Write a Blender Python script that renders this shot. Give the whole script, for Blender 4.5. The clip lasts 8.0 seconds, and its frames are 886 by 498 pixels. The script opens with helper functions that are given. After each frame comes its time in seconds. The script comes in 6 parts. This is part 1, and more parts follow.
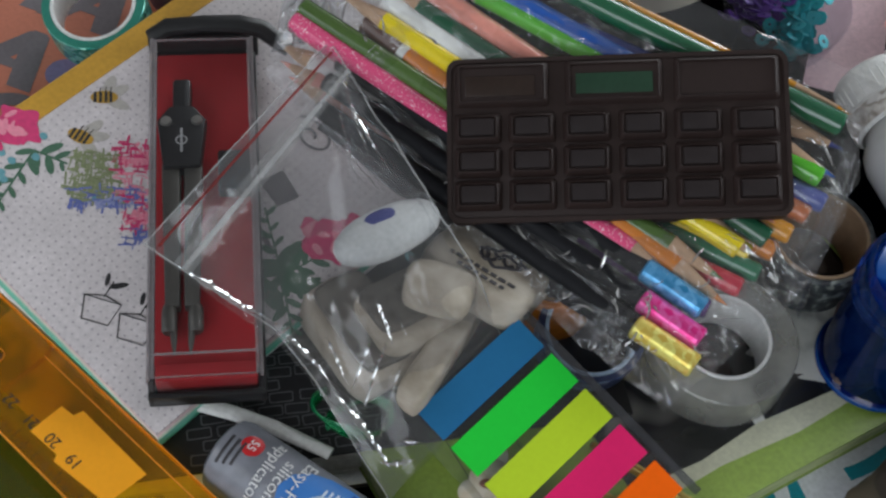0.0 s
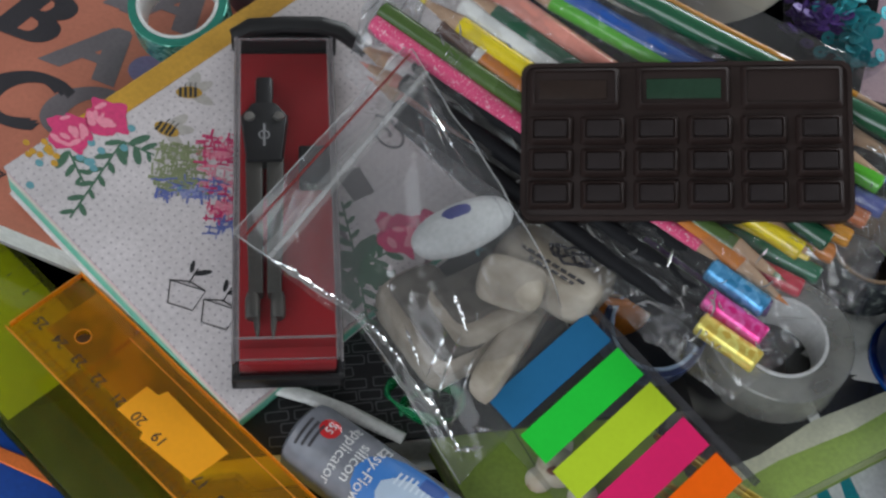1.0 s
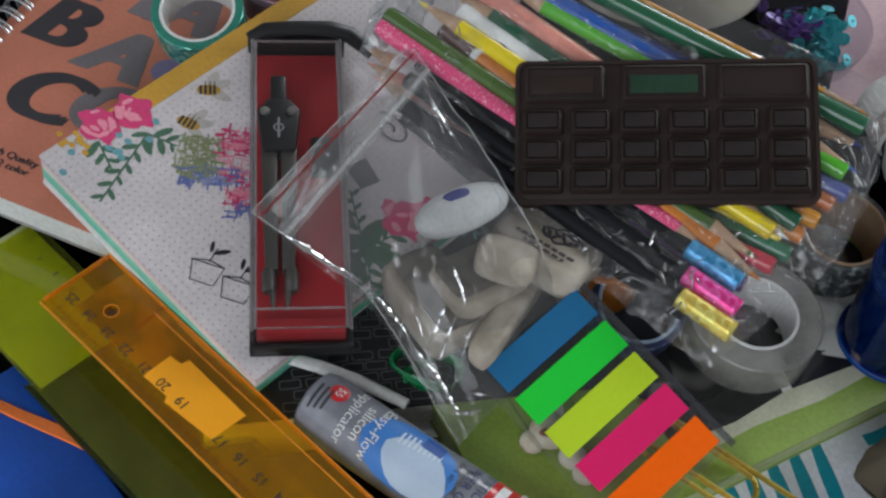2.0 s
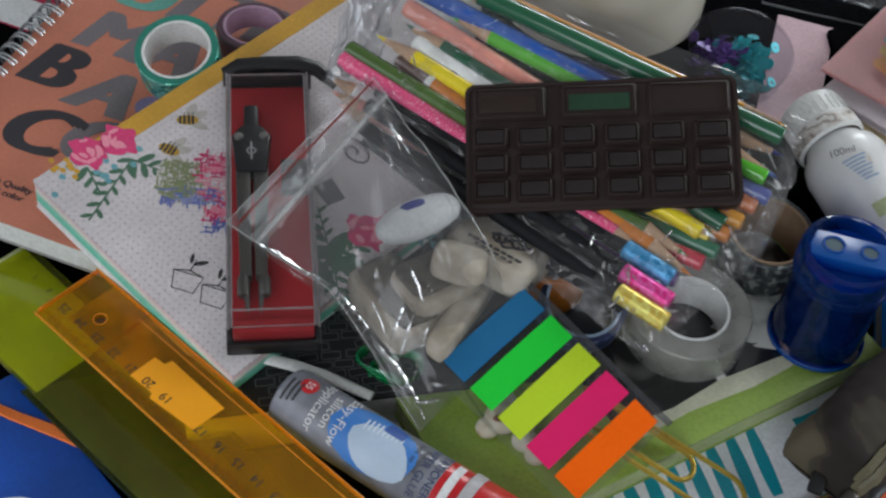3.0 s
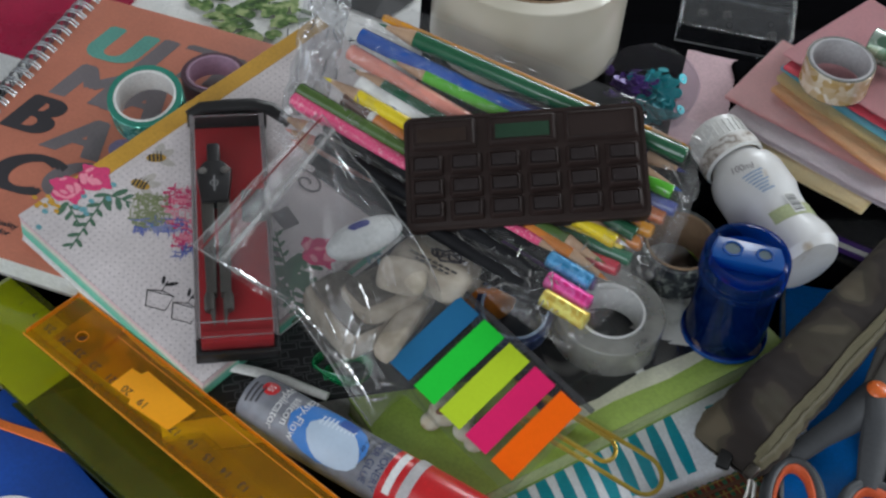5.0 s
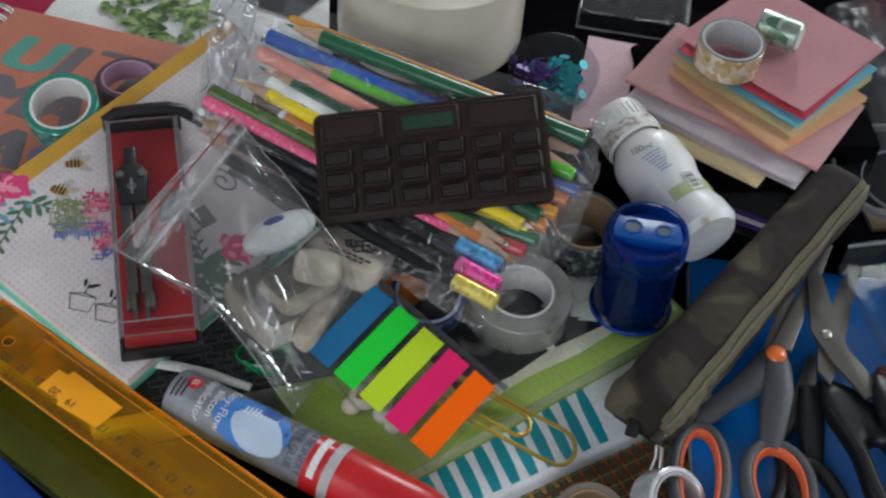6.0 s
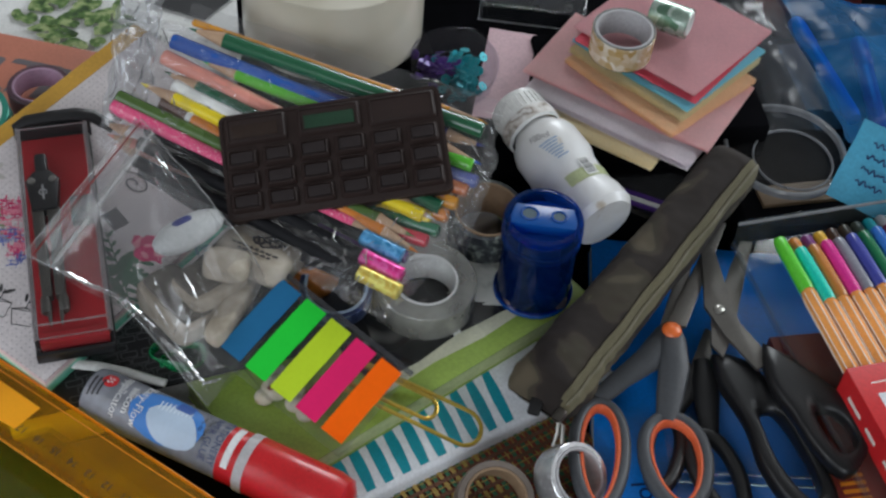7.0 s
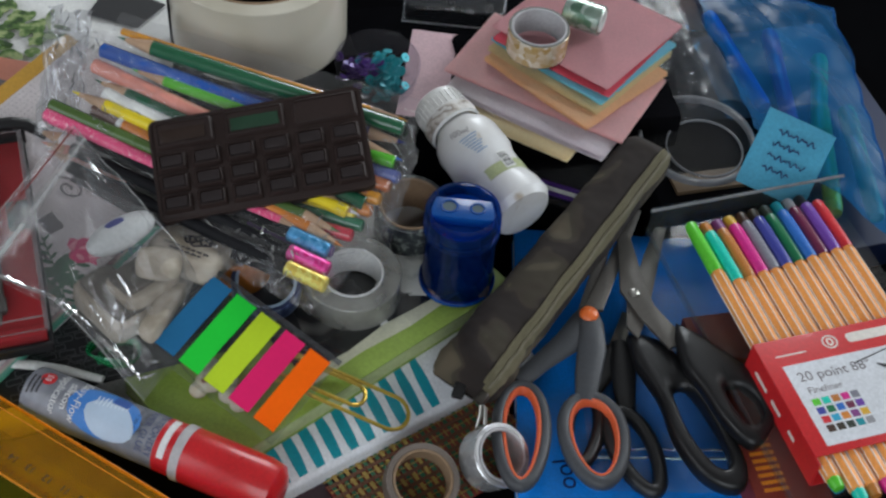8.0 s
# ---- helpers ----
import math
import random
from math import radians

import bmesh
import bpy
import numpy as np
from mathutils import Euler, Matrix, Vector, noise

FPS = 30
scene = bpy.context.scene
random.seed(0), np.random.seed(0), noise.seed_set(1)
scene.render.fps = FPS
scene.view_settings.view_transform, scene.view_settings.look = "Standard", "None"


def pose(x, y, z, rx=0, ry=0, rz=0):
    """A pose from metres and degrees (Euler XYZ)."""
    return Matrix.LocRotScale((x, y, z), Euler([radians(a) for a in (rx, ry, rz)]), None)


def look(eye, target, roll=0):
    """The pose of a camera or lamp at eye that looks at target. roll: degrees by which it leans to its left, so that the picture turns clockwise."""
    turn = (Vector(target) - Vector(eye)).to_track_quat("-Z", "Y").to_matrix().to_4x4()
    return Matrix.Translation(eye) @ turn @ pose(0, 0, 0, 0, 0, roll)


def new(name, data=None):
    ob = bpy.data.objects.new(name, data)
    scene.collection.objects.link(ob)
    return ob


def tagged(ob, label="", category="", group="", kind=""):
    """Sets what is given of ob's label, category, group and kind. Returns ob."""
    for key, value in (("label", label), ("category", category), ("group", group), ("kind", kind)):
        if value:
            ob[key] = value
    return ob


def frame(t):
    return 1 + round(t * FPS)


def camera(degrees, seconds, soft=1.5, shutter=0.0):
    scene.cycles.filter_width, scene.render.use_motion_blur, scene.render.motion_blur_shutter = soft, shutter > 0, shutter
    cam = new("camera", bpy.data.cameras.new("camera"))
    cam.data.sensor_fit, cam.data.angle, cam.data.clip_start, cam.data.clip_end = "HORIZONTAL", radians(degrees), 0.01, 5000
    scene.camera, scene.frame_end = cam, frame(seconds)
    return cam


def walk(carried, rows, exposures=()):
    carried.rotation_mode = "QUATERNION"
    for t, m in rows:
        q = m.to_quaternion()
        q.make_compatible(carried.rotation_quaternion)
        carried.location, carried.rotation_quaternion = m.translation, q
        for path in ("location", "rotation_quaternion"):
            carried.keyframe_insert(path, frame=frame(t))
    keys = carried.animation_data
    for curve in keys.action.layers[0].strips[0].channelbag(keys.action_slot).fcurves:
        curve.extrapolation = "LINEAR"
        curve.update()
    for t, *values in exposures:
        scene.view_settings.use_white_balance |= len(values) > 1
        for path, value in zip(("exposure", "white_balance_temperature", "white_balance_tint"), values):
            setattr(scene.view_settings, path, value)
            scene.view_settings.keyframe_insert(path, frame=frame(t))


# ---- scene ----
cam = camera(36.0, 8.0, soft=2.5)
PATH = [
    (0, (-0.0674, -0.2411, 0.4122), (-0.0415, 0.1073, -0.0756), 6.89),
    (0.5, (-0.0766, -0.2439, 0.4140), (-0.0532, 0.1055, -0.0732), 7.20),
    (1, (-0.0869, -0.2567, 0.4214), (-0.0672, 0.0962, -0.0634), 7.41),
    (2.5, (-0.0892, -0.3224, 0.4485), (-0.0677, 0.0592, -0.0140), 7.47),
    (3, (-0.0762, -0.3478, 0.4594), (-0.0537, 0.0475, 0.0085), 6.12),
    (3.5, (-0.0711, -0.3682, 0.4702), (-0.0441, 0.0364, 0.0280), 5.58),
    (4, (-0.0701, -0.3817, 0.4808), (-0.0436, 0.0297, 0.0450), 5.45),
    (5.5, (-0.0600, -0.4113, 0.5075), (-0.0168, -0.0001, 0.0727), 5.11),
    (6, (-0.0530, -0.4180, 0.5173), (0.0051, -0.0119, 0.0793), 5.16),
    (6.5, (-0.0411, -0.4230, 0.5290), (0.0267, -0.0217, 0.0882), 5.03),
    (7, (-0.0321, -0.4325, 0.5390), (0.0457, -0.0347, 0.0966), 5.11),
    (7.5, (-0.0246, -0.4438, 0.5479), (0.0614, -0.0474, 0.1058), 5.18),
    (8, (-0.0170, -0.4564, 0.5589), (0.0766, -0.0613, 0.1172), 5.09),
]
walk(cam, [(t, look(eye, target, roll)) for t, eye, target, roll in PATH])

# ---- light: area lamps in unseen window openings of four walls, and a dim sky ----
world = bpy.data.worlds.new("world")
scene.world = world
world.use_nodes = True
wn = world.node_tree.nodes
sky = wn.new("ShaderNodeTexSky")
sky.sky_type, sky.sun_disc, sky.sun_elevation, sky.sun_rotation = "NISHITA", False, radians(40), radians(-80)
world.node_tree.links.new(sky.outputs[0], wn["Background"].inputs[0])
wn["Background"].inputs[1].default_value = 0.1


def area_lamp(name, m, sx, sy, power, colour):
    data = bpy.data.lights.new(name, "AREA")
    data.shape, data.size, data.size_y, data.energy, data.color = "RECTANGLE", sx, sy, power, colour
    ob = new(name, data)
    ob.matrix_world = m
    return ob


area_lamp("unseen_window_light", look((-0.55, -1.84, 0.95), (0.05, 0.0, 0.0)), 1.5, 1.2, 19.5, (0.91, 0.965, 1.0))
area_lamp("unseen_window_light", look((-1.64, -0.3, 0.93), (0.0, 0.0, 0.0)), 1.3, 1.2, 6.5, (0.91, 0.965, 1.0))
# north and east lamps added to brighten the rear right and the films
area_lamp("unseen_window_light", look((0.75, 2.04, 1.05), (0.1, 0.0, 0.0)), 0.6, 0.9, 18, (0.91, 0.965, 1.0))
area_lamp("unseen_window_light", look((1.84, 0.45, 0.93), (0.15, 0.0, 0.0)), 1.0, 1.1, 26, (0.90, 0.96, 1.0))
scene.view_settings.exposure = 0.0

# ---- materials ----
MATS = {}


def nodes_of(name):
    m = bpy.data.materials.new(name)
    m.use_nodes = True
    return m, m.node_tree.nodes, m.node_tree.links


def mat(name, colour, rough=0.5, metal=0.0, grain=600.0, vary=0.12, bump=0.05, coat=0.0, stain=0.12, spec=0.5):
    """An opaque surface with variation at two scales and fine relief."""
    if name in MATS:
        return MATS[name]
    m, n, l = nodes_of(name)
    b = n["Principled BSDF"]
    tc = n.new("ShaderNodeTexCoord")
    fine, broad = n.new("ShaderNodeTexNoise"), n.new("ShaderNodeTexNoise")
    fine.inputs["Scale"].default_value, fine.inputs["Detail"].default_value = grain, 4
    broad.inputs["Scale"].default_value, broad.inputs["Detail"].default_value = 35, 3
    mixes = []
    for tex, amount in ((fine, vary), (broad, stain)):
        l.new(tc.outputs["Object"], tex.inputs["Vector"])
        mr = n.new("ShaderNodeMapRange")
        mr.inputs["From Min"].default_value, mr.inputs["From Max"].default_value = 0.3, 0.7
        mr.inputs["To Min"].default_value, mr.inputs["To Max"].default_value = 1 - amount, 1 + amount * 0.6
        l.new(tex.outputs["Fac"], mr.inputs["Value"])
        mixes.append(mr)
    mul = n.new("ShaderNodeMath")
    mul.operation = "MULTIPLY"
    l.new(mixes[0].outputs[0], mul.inputs[0])
    l.new(mixes[1].outputs[0], mul.inputs[1])
    scale = n.new("ShaderNodeVectorMath")
    scale.operation = "SCALE"
    scale.inputs[0].default_value = colour
    l.new(mul.outputs[0], scale.inputs["Scale"])
    l.new(scale.outputs[0], b.inputs["Base Color"])
    rr = n.new("ShaderNodeMapRange")
    rr.inputs["To Min"].default_value, rr.inputs["To Max"].default_value = max(rough - 0.1, 0.02), min(rough + 0.1, 1)
    l.new(broad.outputs["Fac"], rr.inputs["Value"])
    l.new(rr.outputs[0], b.inputs["Roughness"])
    b.inputs["Metallic"].default_value = metal
    b.inputs["Coat Weight"].default_value = coat
    b.inputs["Specular IOR Level"].default_value = spec
    if bump:
        bp = n.new("ShaderNodeBump")
        bp.inputs["Strength"].default_value, bp.inputs["Distance"].default_value = bump * 4, 0.0003
        l.new(fine.outputs["Fac"], bp.inputs["Height"])
        l.new(bp.outputs[0], b.inputs["Normal"])
    MATS[name] = m
    return m


def clear(name, tint, body=(0.8, 0.8, 0.8), milk=0.06, gloss=0.07, rough=0.08, crinkle=0.0, scale=90.0):
    """A thin clear or tinted plastic: it lets light through, with a little milkiness and a gloss."""
    if name in MATS:
        return MATS[name]
    m, n, l = nodes_of(name)
    n.remove(n["Principled BSDF"])
    out = n["Material Output"]
    tr, di, gl = n.new("ShaderNodeBsdfTransparent"), n.new("ShaderNodeBsdfDiffuse"), n.new("ShaderNodeBsdfGlossy")
    tr.inputs[0].default_value, di.inputs[0].default_value = (*tint, 1), (*body, 1)
    gl.inputs["Roughness"].default_value = rough
    tc, tex = n.new("ShaderNodeTexCoord"), n.new("ShaderNodeTexNoise")
    tex.inputs["Scale"].default_value, tex.inputs["Detail"].default_value = scale, 3
    l.new(tc.outputs["Object"], tex.inputs["Vector"])
    mr = n.new("ShaderNodeMapRange")
    mr.inputs["To Min"].default_value, mr.inputs["To Max"].default_value = milk * 0.4, milk * 1.6
    l.new(tex.outputs["Fac"], mr.inputs["Value"])
    lw = n.new("ShaderNodeLayerWeight")
    lw.inputs["Blend"].default_value = 0.5
    power, add = n.new("ShaderNodeMath"), n.new("ShaderNodeMath")
    power.operation, power.inputs[1].default_value = "POWER", 4.0
    l.new(lw.outputs["Facing"], power.inputs[0])
    add.operation, add.inputs[1].default_value, add.use_clamp = "MULTIPLY_ADD", 0.5, True
    add.inputs[2].default_value = gloss
    l.new(power.outputs[0], add.inputs[0])
    m1, m2 = n.new("ShaderNodeMixShader"), n.new("ShaderNodeMixShader")
    l.new(mr.outputs[0], m1.inputs[0])
    l.new(tr.outputs[0], m1.inputs[1])
    l.new(di.outputs[0], m1.inputs[2])
    l.new(add.outputs[0], m2.inputs[0])
    l.new(m1.outputs[0], m2.inputs[1])
    l.new(gl.outputs[0], m2.inputs[2])
    l.new(m2.outputs[0], out.inputs["Surface"])
    if crinkle:
        bp = n.new("ShaderNodeBump")
        bp.inputs["Strength"].default_value, bp.inputs["Distance"].default_value = crinkle, 0.003
        l.new(tex.outputs["Fac"], bp.inputs["Height"])
        l.new(bp.outputs[0], gl.inputs["Normal"])
        l.new(bp.outputs[0], lw.inputs["Normal"])
    MATS[name] = m
    return m


def glitter(name, colour, pale, scale=700.0, metal=0.8):
    """Foil flakes: cells of random tilt and tone."""
    if name in MATS:
        return MATS[name]
    m, n, l = nodes_of(name)
    b = n["Principled BSDF"]
    tc, vo = n.new("ShaderNodeTexCoord"), n.new("ShaderNodeTexVoronoi")
    vo.inputs["Scale"].default_value = scale
    l.new(tc.outputs["Object"], vo.inputs["Vector"])
    mix = n.new("ShaderNodeMix")
    mix.data_type = "RGBA"
    mix.inputs["A"].default_value, mix.inputs["B"].default_value = (*colour, 1), (*pale, 1)
    sep = n.new("ShaderNodeSeparateColor")
    l.new(vo.outputs["Color"], sep.inputs[0])
    l.new(sep.outputs[0], mix.inputs["Factor"])
    l.new(mix.outputs["Result"], b.inputs["Base Color"])
    b.inputs["Metallic"].default_value, b.inputs["Roughness"].default_value = metal, 0.25
    bp = n.new("ShaderNodeBump")
    bp.inputs["Strength"].default_value, bp.inputs["Distance"].default_value = 0.8, 0.001
    l.new(sep.outputs[1], bp.inputs["Height"])
    l.new(bp.outputs[0], b.inputs["Normal"])
    MATS[name] = m
    return m


def dotted(name, colour, dot, pitch, size):
    """Paper with a grid of small printed dots; pitch and size in metres."""
    m = mat(name, colour, 0.6, bump=0.02)
    n, l = m.node_tree.nodes, m.node_tree.links
    b = n["Principled BSDF"]
    base = b.inputs["Base Color"].links[0].from_socket
    tc, vo = n.new("ShaderNodeTexCoord"), n.new("ShaderNodeTexVoronoi")
    vo.inputs["Scale"].default_value, vo.inputs["Randomness"].default_value = 1 / pitch, 0.12
    flat = n.new("ShaderNodeVectorMath")
    flat.operation = "MULTIPLY"
    flat.inputs[1].default_value = (1, 1, 0)
    l.new(tc.outputs["Object"], flat.inputs[0])
    l.new(flat.outputs[0], vo.inputs["Vector"])
    lt = n.new("ShaderNodeMath")
    lt.operation, lt.inputs[1].default_value = "LESS_THAN", size / pitch
    l.new(vo.outputs["Distance"], lt.inputs[0])
    mix = n.new("ShaderNodeMix")
    mix.data_type = "RGBA"
    l.new(lt.outputs[0], mix.inputs["Factor"])
    l.new(base, mix.inputs["A"])
    mix.inputs["B"].default_value = (*dot, 1)
    l.new(mix.outputs["Result"], b.inputs["Base Color"])
    return m


def blotch(name, colours, scale, rough=0.6, detail=2.0, warp=0.3, coat=0.0, seed=0.0):
    """Printed or woven patches: a noise cut into bands of colour, given as (from, colour)."""
    if name in MATS:
        return MATS[name]
    m, n, l = nodes_of(name)
    b = n["Principled BSDF"]
    tc, tex, mp = n.new("ShaderNodeTexCoord"), n.new("ShaderNodeTexNoise"), n.new("ShaderNodeMapping")
    mp.inputs["Location"].default_value = (seed, seed * 0.7, 0)
    tex.inputs["Scale"].default_value, tex.inputs["Detail"].default_value, tex.inputs["Distortion"].default_value = scale, detail, warp
    l.new(tc.outputs["Object"], mp.inputs["Vector"])
    l.new(mp.outputs[0], tex.inputs["Vector"])
    ramp = n.new("ShaderNodeValToRGB")
    while len(ramp.color_ramp.elements) < len(colours):
        ramp.color_ramp.elements.new(0.5)
    for e, (p, c) in zip(ramp.color_ramp.elements, colours):
        e.position, e.color = p, (*c, 1)
    l.new(tex.outputs["Fac"], ramp.inputs["Fac"])
    l.new(ramp.outputs[0], b.inputs["Base Color"])
    b.inputs["Roughness"].default_value, b.inputs["Coat Weight"].default_value = rough, coat
    MATS[name] = m
    return m


# ---- builders: all lengths in millimetres ----
MM = 0.001


def put(origin, angle=0.0, tilt=0.0, lean=0.0):
    """A pose from millimetres and degrees: turned by angle about the upright, after tilt about x and lean about y."""
    return pose(origin[0] * MM, origin[1] * MM, origin[2] * MM, tilt, lean, angle)


def plane_pose(origin, along, side):
    """A pose whose x points along, whose y lies towards side and whose z is their upper normal."""
    x = Vector(along).normalized()
    z = x.cross(Vector(side)).normalized()
    y = z.cross(x)
    m = Matrix((x, y, z)).transposed().to_4x4()
    m.translation = Vector(origin) * MM
    return m


def thing(name, m, label, category, group=""):
    ob = new(name)
    ob.empty_display_size = 0.01
    ob.matrix_basis = m
    return tagged(ob, label, category, group)


def link(name, bm, material, parent, label="", m=None, smooth=35):
    bm.transform(Matrix.Scale(MM, 4))
    me = bpy.data.meshes.new(name)
    bm.to_mesh(me)
    bm.free()
    for p in me.polygons:
        p.use_smooth = True
    me.set_sharp_from_angle(angle=radians(smooth))
    for one in material if isinstance(material, (list, tuple)) else (material,):
        me.materials.append(one)
    ob = new(name, me)
    if parent:
        ob.parent = parent
    if m is not None:
        ob.matrix_basis = m
    if label:
        ob["label"] = label
    return ob


part = link


def box(sx, sy, sz, bev=0.4, at=(0, 0, 0), seg=2):
    bm = bmesh.new()
    bmesh.ops.create_cube(bm, size=1)
    bmesh.ops.scale(bm, vec=(sx, sy, sz), verts=bm.verts)
    if bev:
        bmesh.ops.bevel(bm, geom=bm.edges[:], offset=bev, segments=seg, affect="EDGES", profile=0.5)
    bmesh.ops.translate(bm, vec=(at[0], at[1], at[2] + sz / 2), verts=bm.verts)
    return bm


def lathe(profile, n=48, closed=False, arc=1.0):
    bm = bmesh.new()
    count = n if arc == 1.0 else n + 1
    rings = [[bm.verts.new((r * math.cos(2 * math.pi * arc * k / n), r * math.sin(2 * math.pi * arc * k / n), z)) for k in range(count)] for r, z in profile]
    pairs = list(zip(rings, rings[1:] + (rings[:1] if closed else [])))
    for a, b in pairs if closed else pairs[: len(rings) - 1]:
        for k in range(n if arc == 1.0 else n):
            bm.faces.new((a[k], a[(k + 1) % count], b[(k + 1) % count], b[k]))
    bmesh.ops.remove_doubles(bm, verts=bm.verts, dist=0.001)
    bmesh.ops.recalc_face_normals(bm, faces=bm.faces)
    return bm


def ring(r0, r1, h, bev=0.6, n=56):
    """A roll: inner and outer radius, height, rounded edges."""
    return lathe([(r0, bev), (r0 + bev, 0), (r1 - bev, 0), (r1, bev), (r1, h - bev), (r1 - bev, h), (r0 + bev, h), (r0, h - bev)], n, True)


def prism(poly, z0, z1, bev=0.0):
    bm = bmesh.new()
    low = [bm.verts.new((x, y, z0)) for x, y in poly]
    f = bm.faces.new(low)
    got = bmesh.ops.extrude_face_region(bm, geom=[f])
    bmesh.ops.translate(bm, vec=(0, 0, z1 - z0), verts=[v for v in got["geom"] if isinstance(v, bmesh.types.BMVert)])
    bmesh.ops.recalc_face_normals(bm, faces=bm.faces)
    if bev:
        bmesh.ops.bevel(bm, geom=[e for e in bm.edges if e.calc_face_angle(0) > 0.9], offset=bev, segments=2, affect="EDGES", profile=0.5)
    return bm


def round_rect(sx, sy, r, n=5, cx=0.0, cy=0.0):
    pts = []
    for k, (a, b) in enumerate(((1, 1), (-1, 1), (-1, -1), (1, -1))):
        for j in range(n + 1):
            w = math.pi / 2 * (k + j / n)
            pts.append((cx + a * (sx / 2 - r) + r * math.cos(w), cy + b * (sy / 2 - r) + r * math.sin(w)))
    return pts


def ellipse(rx, ry, n=32, cx=0.0, cy=0.0, turn=0.0):
    c, s = math.cos(turn), math.sin(turn)
    out = []
    for k in range(n):
        x, y = rx * math.cos(2 * math.pi * k / n), ry * math.sin(2 * math.pi * k / n)
        out.append((cx + c * x - s * y, cy + s * x + c * y))
    return out


def loop_band(outer, inner, z0, z1):
    """A flat band between two loops of as many points, with thickness."""
    bm = bmesh.new()
    n = len(outer)
    rings = [[bm.verts.new((x, y, z)) for x, y in pts] for pts, z in ((outer, z0), (outer, z1), (inner, z1), (inner, z0))]
    for a, b in zip(rings, rings[1:] + rings[:1]):
        for k in range(n):
            bm.faces.new((a[k], a[(k + 1) % n], b[(k + 1) % n], b[k]))
    bmesh.ops.recalc_face_normals(bm, faces=bm.faces)
    return bm


def tube(path, r, n=10, closed=False, flat=1.0):
    """A rod of radius r (a number or one a point) along a path."""
    bm = bmesh.new()
    pts = [Vector(p) for p in path]
    rings = []
    for k, p in enumerate(pts):
        a = pts[k - 1] if (k or closed) else p
        b = pts[(k + 1) % len(pts)] if (k + 1 < len(pts) or closed) else p
        d = (b - a).normalized()
        u = d.cross(Vector((0, 0, 1)))
        u = u.normalized() if u.length > 1e-4 else Vector((1, 0, 0))
        v = u.cross(d).normalized()
        rad = r[k] if isinstance(r, (list, tuple)) else r
        rings.append([bm.verts.new(p + rad * (math.cos(2 * math.pi * j / n) * u + flat * math.sin(2 * math.pi * j / n) * v)) for j in range(n)])
    for a, b in zip(rings, rings[1:] + (rings[:1] if closed else [])):
        for j in range(n):
            bm.faces.new((a[j], a[(j + 1) % n], b[(j + 1) % n], b[j]))
    if not closed:
        bm.faces.new(rings[0])
        bm.faces.new(rings[-1])
    bmesh.ops.recalc_face_normals(bm, faces=bm.faces)
    return bm


def grid(nx, ny, fn, thick=0.0):
    """A sheet: fn(u, v) gives the place for u, v from 0 to 1."""
    bm = bmesh.new()
    vs = [[bm.verts.new(fn(i / nx, j / ny)) for j in range(ny + 1)] for i in range(nx + 1)]
    for i in range(nx):
        for j in range(ny):
            bm.faces.new((vs[i][j], vs[i + 1][j], vs[i + 1][j + 1], vs[i][j + 1]))
    if thick:
        bmesh.ops.solidify(bm, geom=bm.faces[:], thickness=thick)
    return bm


def join(*bms):
    out = bmesh.new()
    for b in bms:
        me = bpy.data.meshes.new("tmp")
        b.to_mesh(me)
        out.from_mesh(me)
        b.free()
        bpy.data.meshes.remove(me)
    return out


def moved(bm, m):
    """m in millimetres."""
    bm.transform(m)
    return bm


def at_mm(x, y, z=0.0, turn=0.0):
    return Matrix.Translation((x, y, z)) @ Matrix.Rotation(radians(turn), 4, "Z")


def lettering(name, body, size, material, parent, m, label="", stretch=1.0, bold=0.0, shear=0.0):
    """Printed characters in the built-in font, centred, size in millimetres."""
    cu = bpy.data.curves.new("text", "FONT")
    cu.body, cu.size, cu.align_x, cu.align_y, cu.offset = body, size, "CENTER", "CENTER", 0.0
    cu.extrude, cu.shear = 0.05, shear
    tmp = bpy.data.objects.new("text", cu)
    me = bpy.data.meshes.new_from_object(tmp)
    bpy.data.objects.remove(tmp)
    if bold:  # a heavier face: the same character set a few times side by side
        out = bmesh.new()
        for k in range(5):
            me2 = me.copy()
            me2.transform(Matrix.Translation(((k - 2) * bold / 2, (k % 2) * bold / 3, k * 0.01)))
            out.from_mesh(me2)
            bpy.data.meshes.remove(me2)
        out.to_mesh(me)
        out.free()
    me.transform(Matrix.Diagonal((MM * stretch, MM, MM, 1)))
    me.materials.append(material)
    ob = new(name, me)
    ob.parent = parent
    ob.matrix_basis = m
    if label:
        ob["label"] = label
    return ob


def wob(x, y, s, amp, seed=0.0):
    return amp * noise.noise(Vector((x * s, y * s, seed)))


def pebble(sx, sy, sz, seed, r=0.45, flat=0.15):
    """A worn eraser: a rounded, uneven block; r from 0 (boxy) to 1 (egg-shaped)."""
    bm = bmesh.new()
    bmesh.ops.create_cube(bm, size=2)
    bmesh.ops.subdivide_edges(bm, edges=bm.edges[:], cuts=11, use_grid_fill=True)
    e = 7.0 - 4.8 * r
    for v in bm.verts:
        c = Vector(v.co)
        k = (abs(c.x) ** e + abs(c.y) ** e + abs(c.z) ** e) ** (1 / e)
        n_ = 1 + flat * noise.noise(Vector((c.x * 0.9 + seed, c.y * 0.9, c.z * 0.9))) + 0.02 * noise.noise(c * 4 + Vector((seed, 0, 0)))
        v.co = Vector((c.x * sx / 2, c.y * sy / 2, c.z * sz / 2)) / k * n_
    bmesh.ops.translate(bm, vec=(0, 0, sz / 2), verts=bm.verts)
    return bm


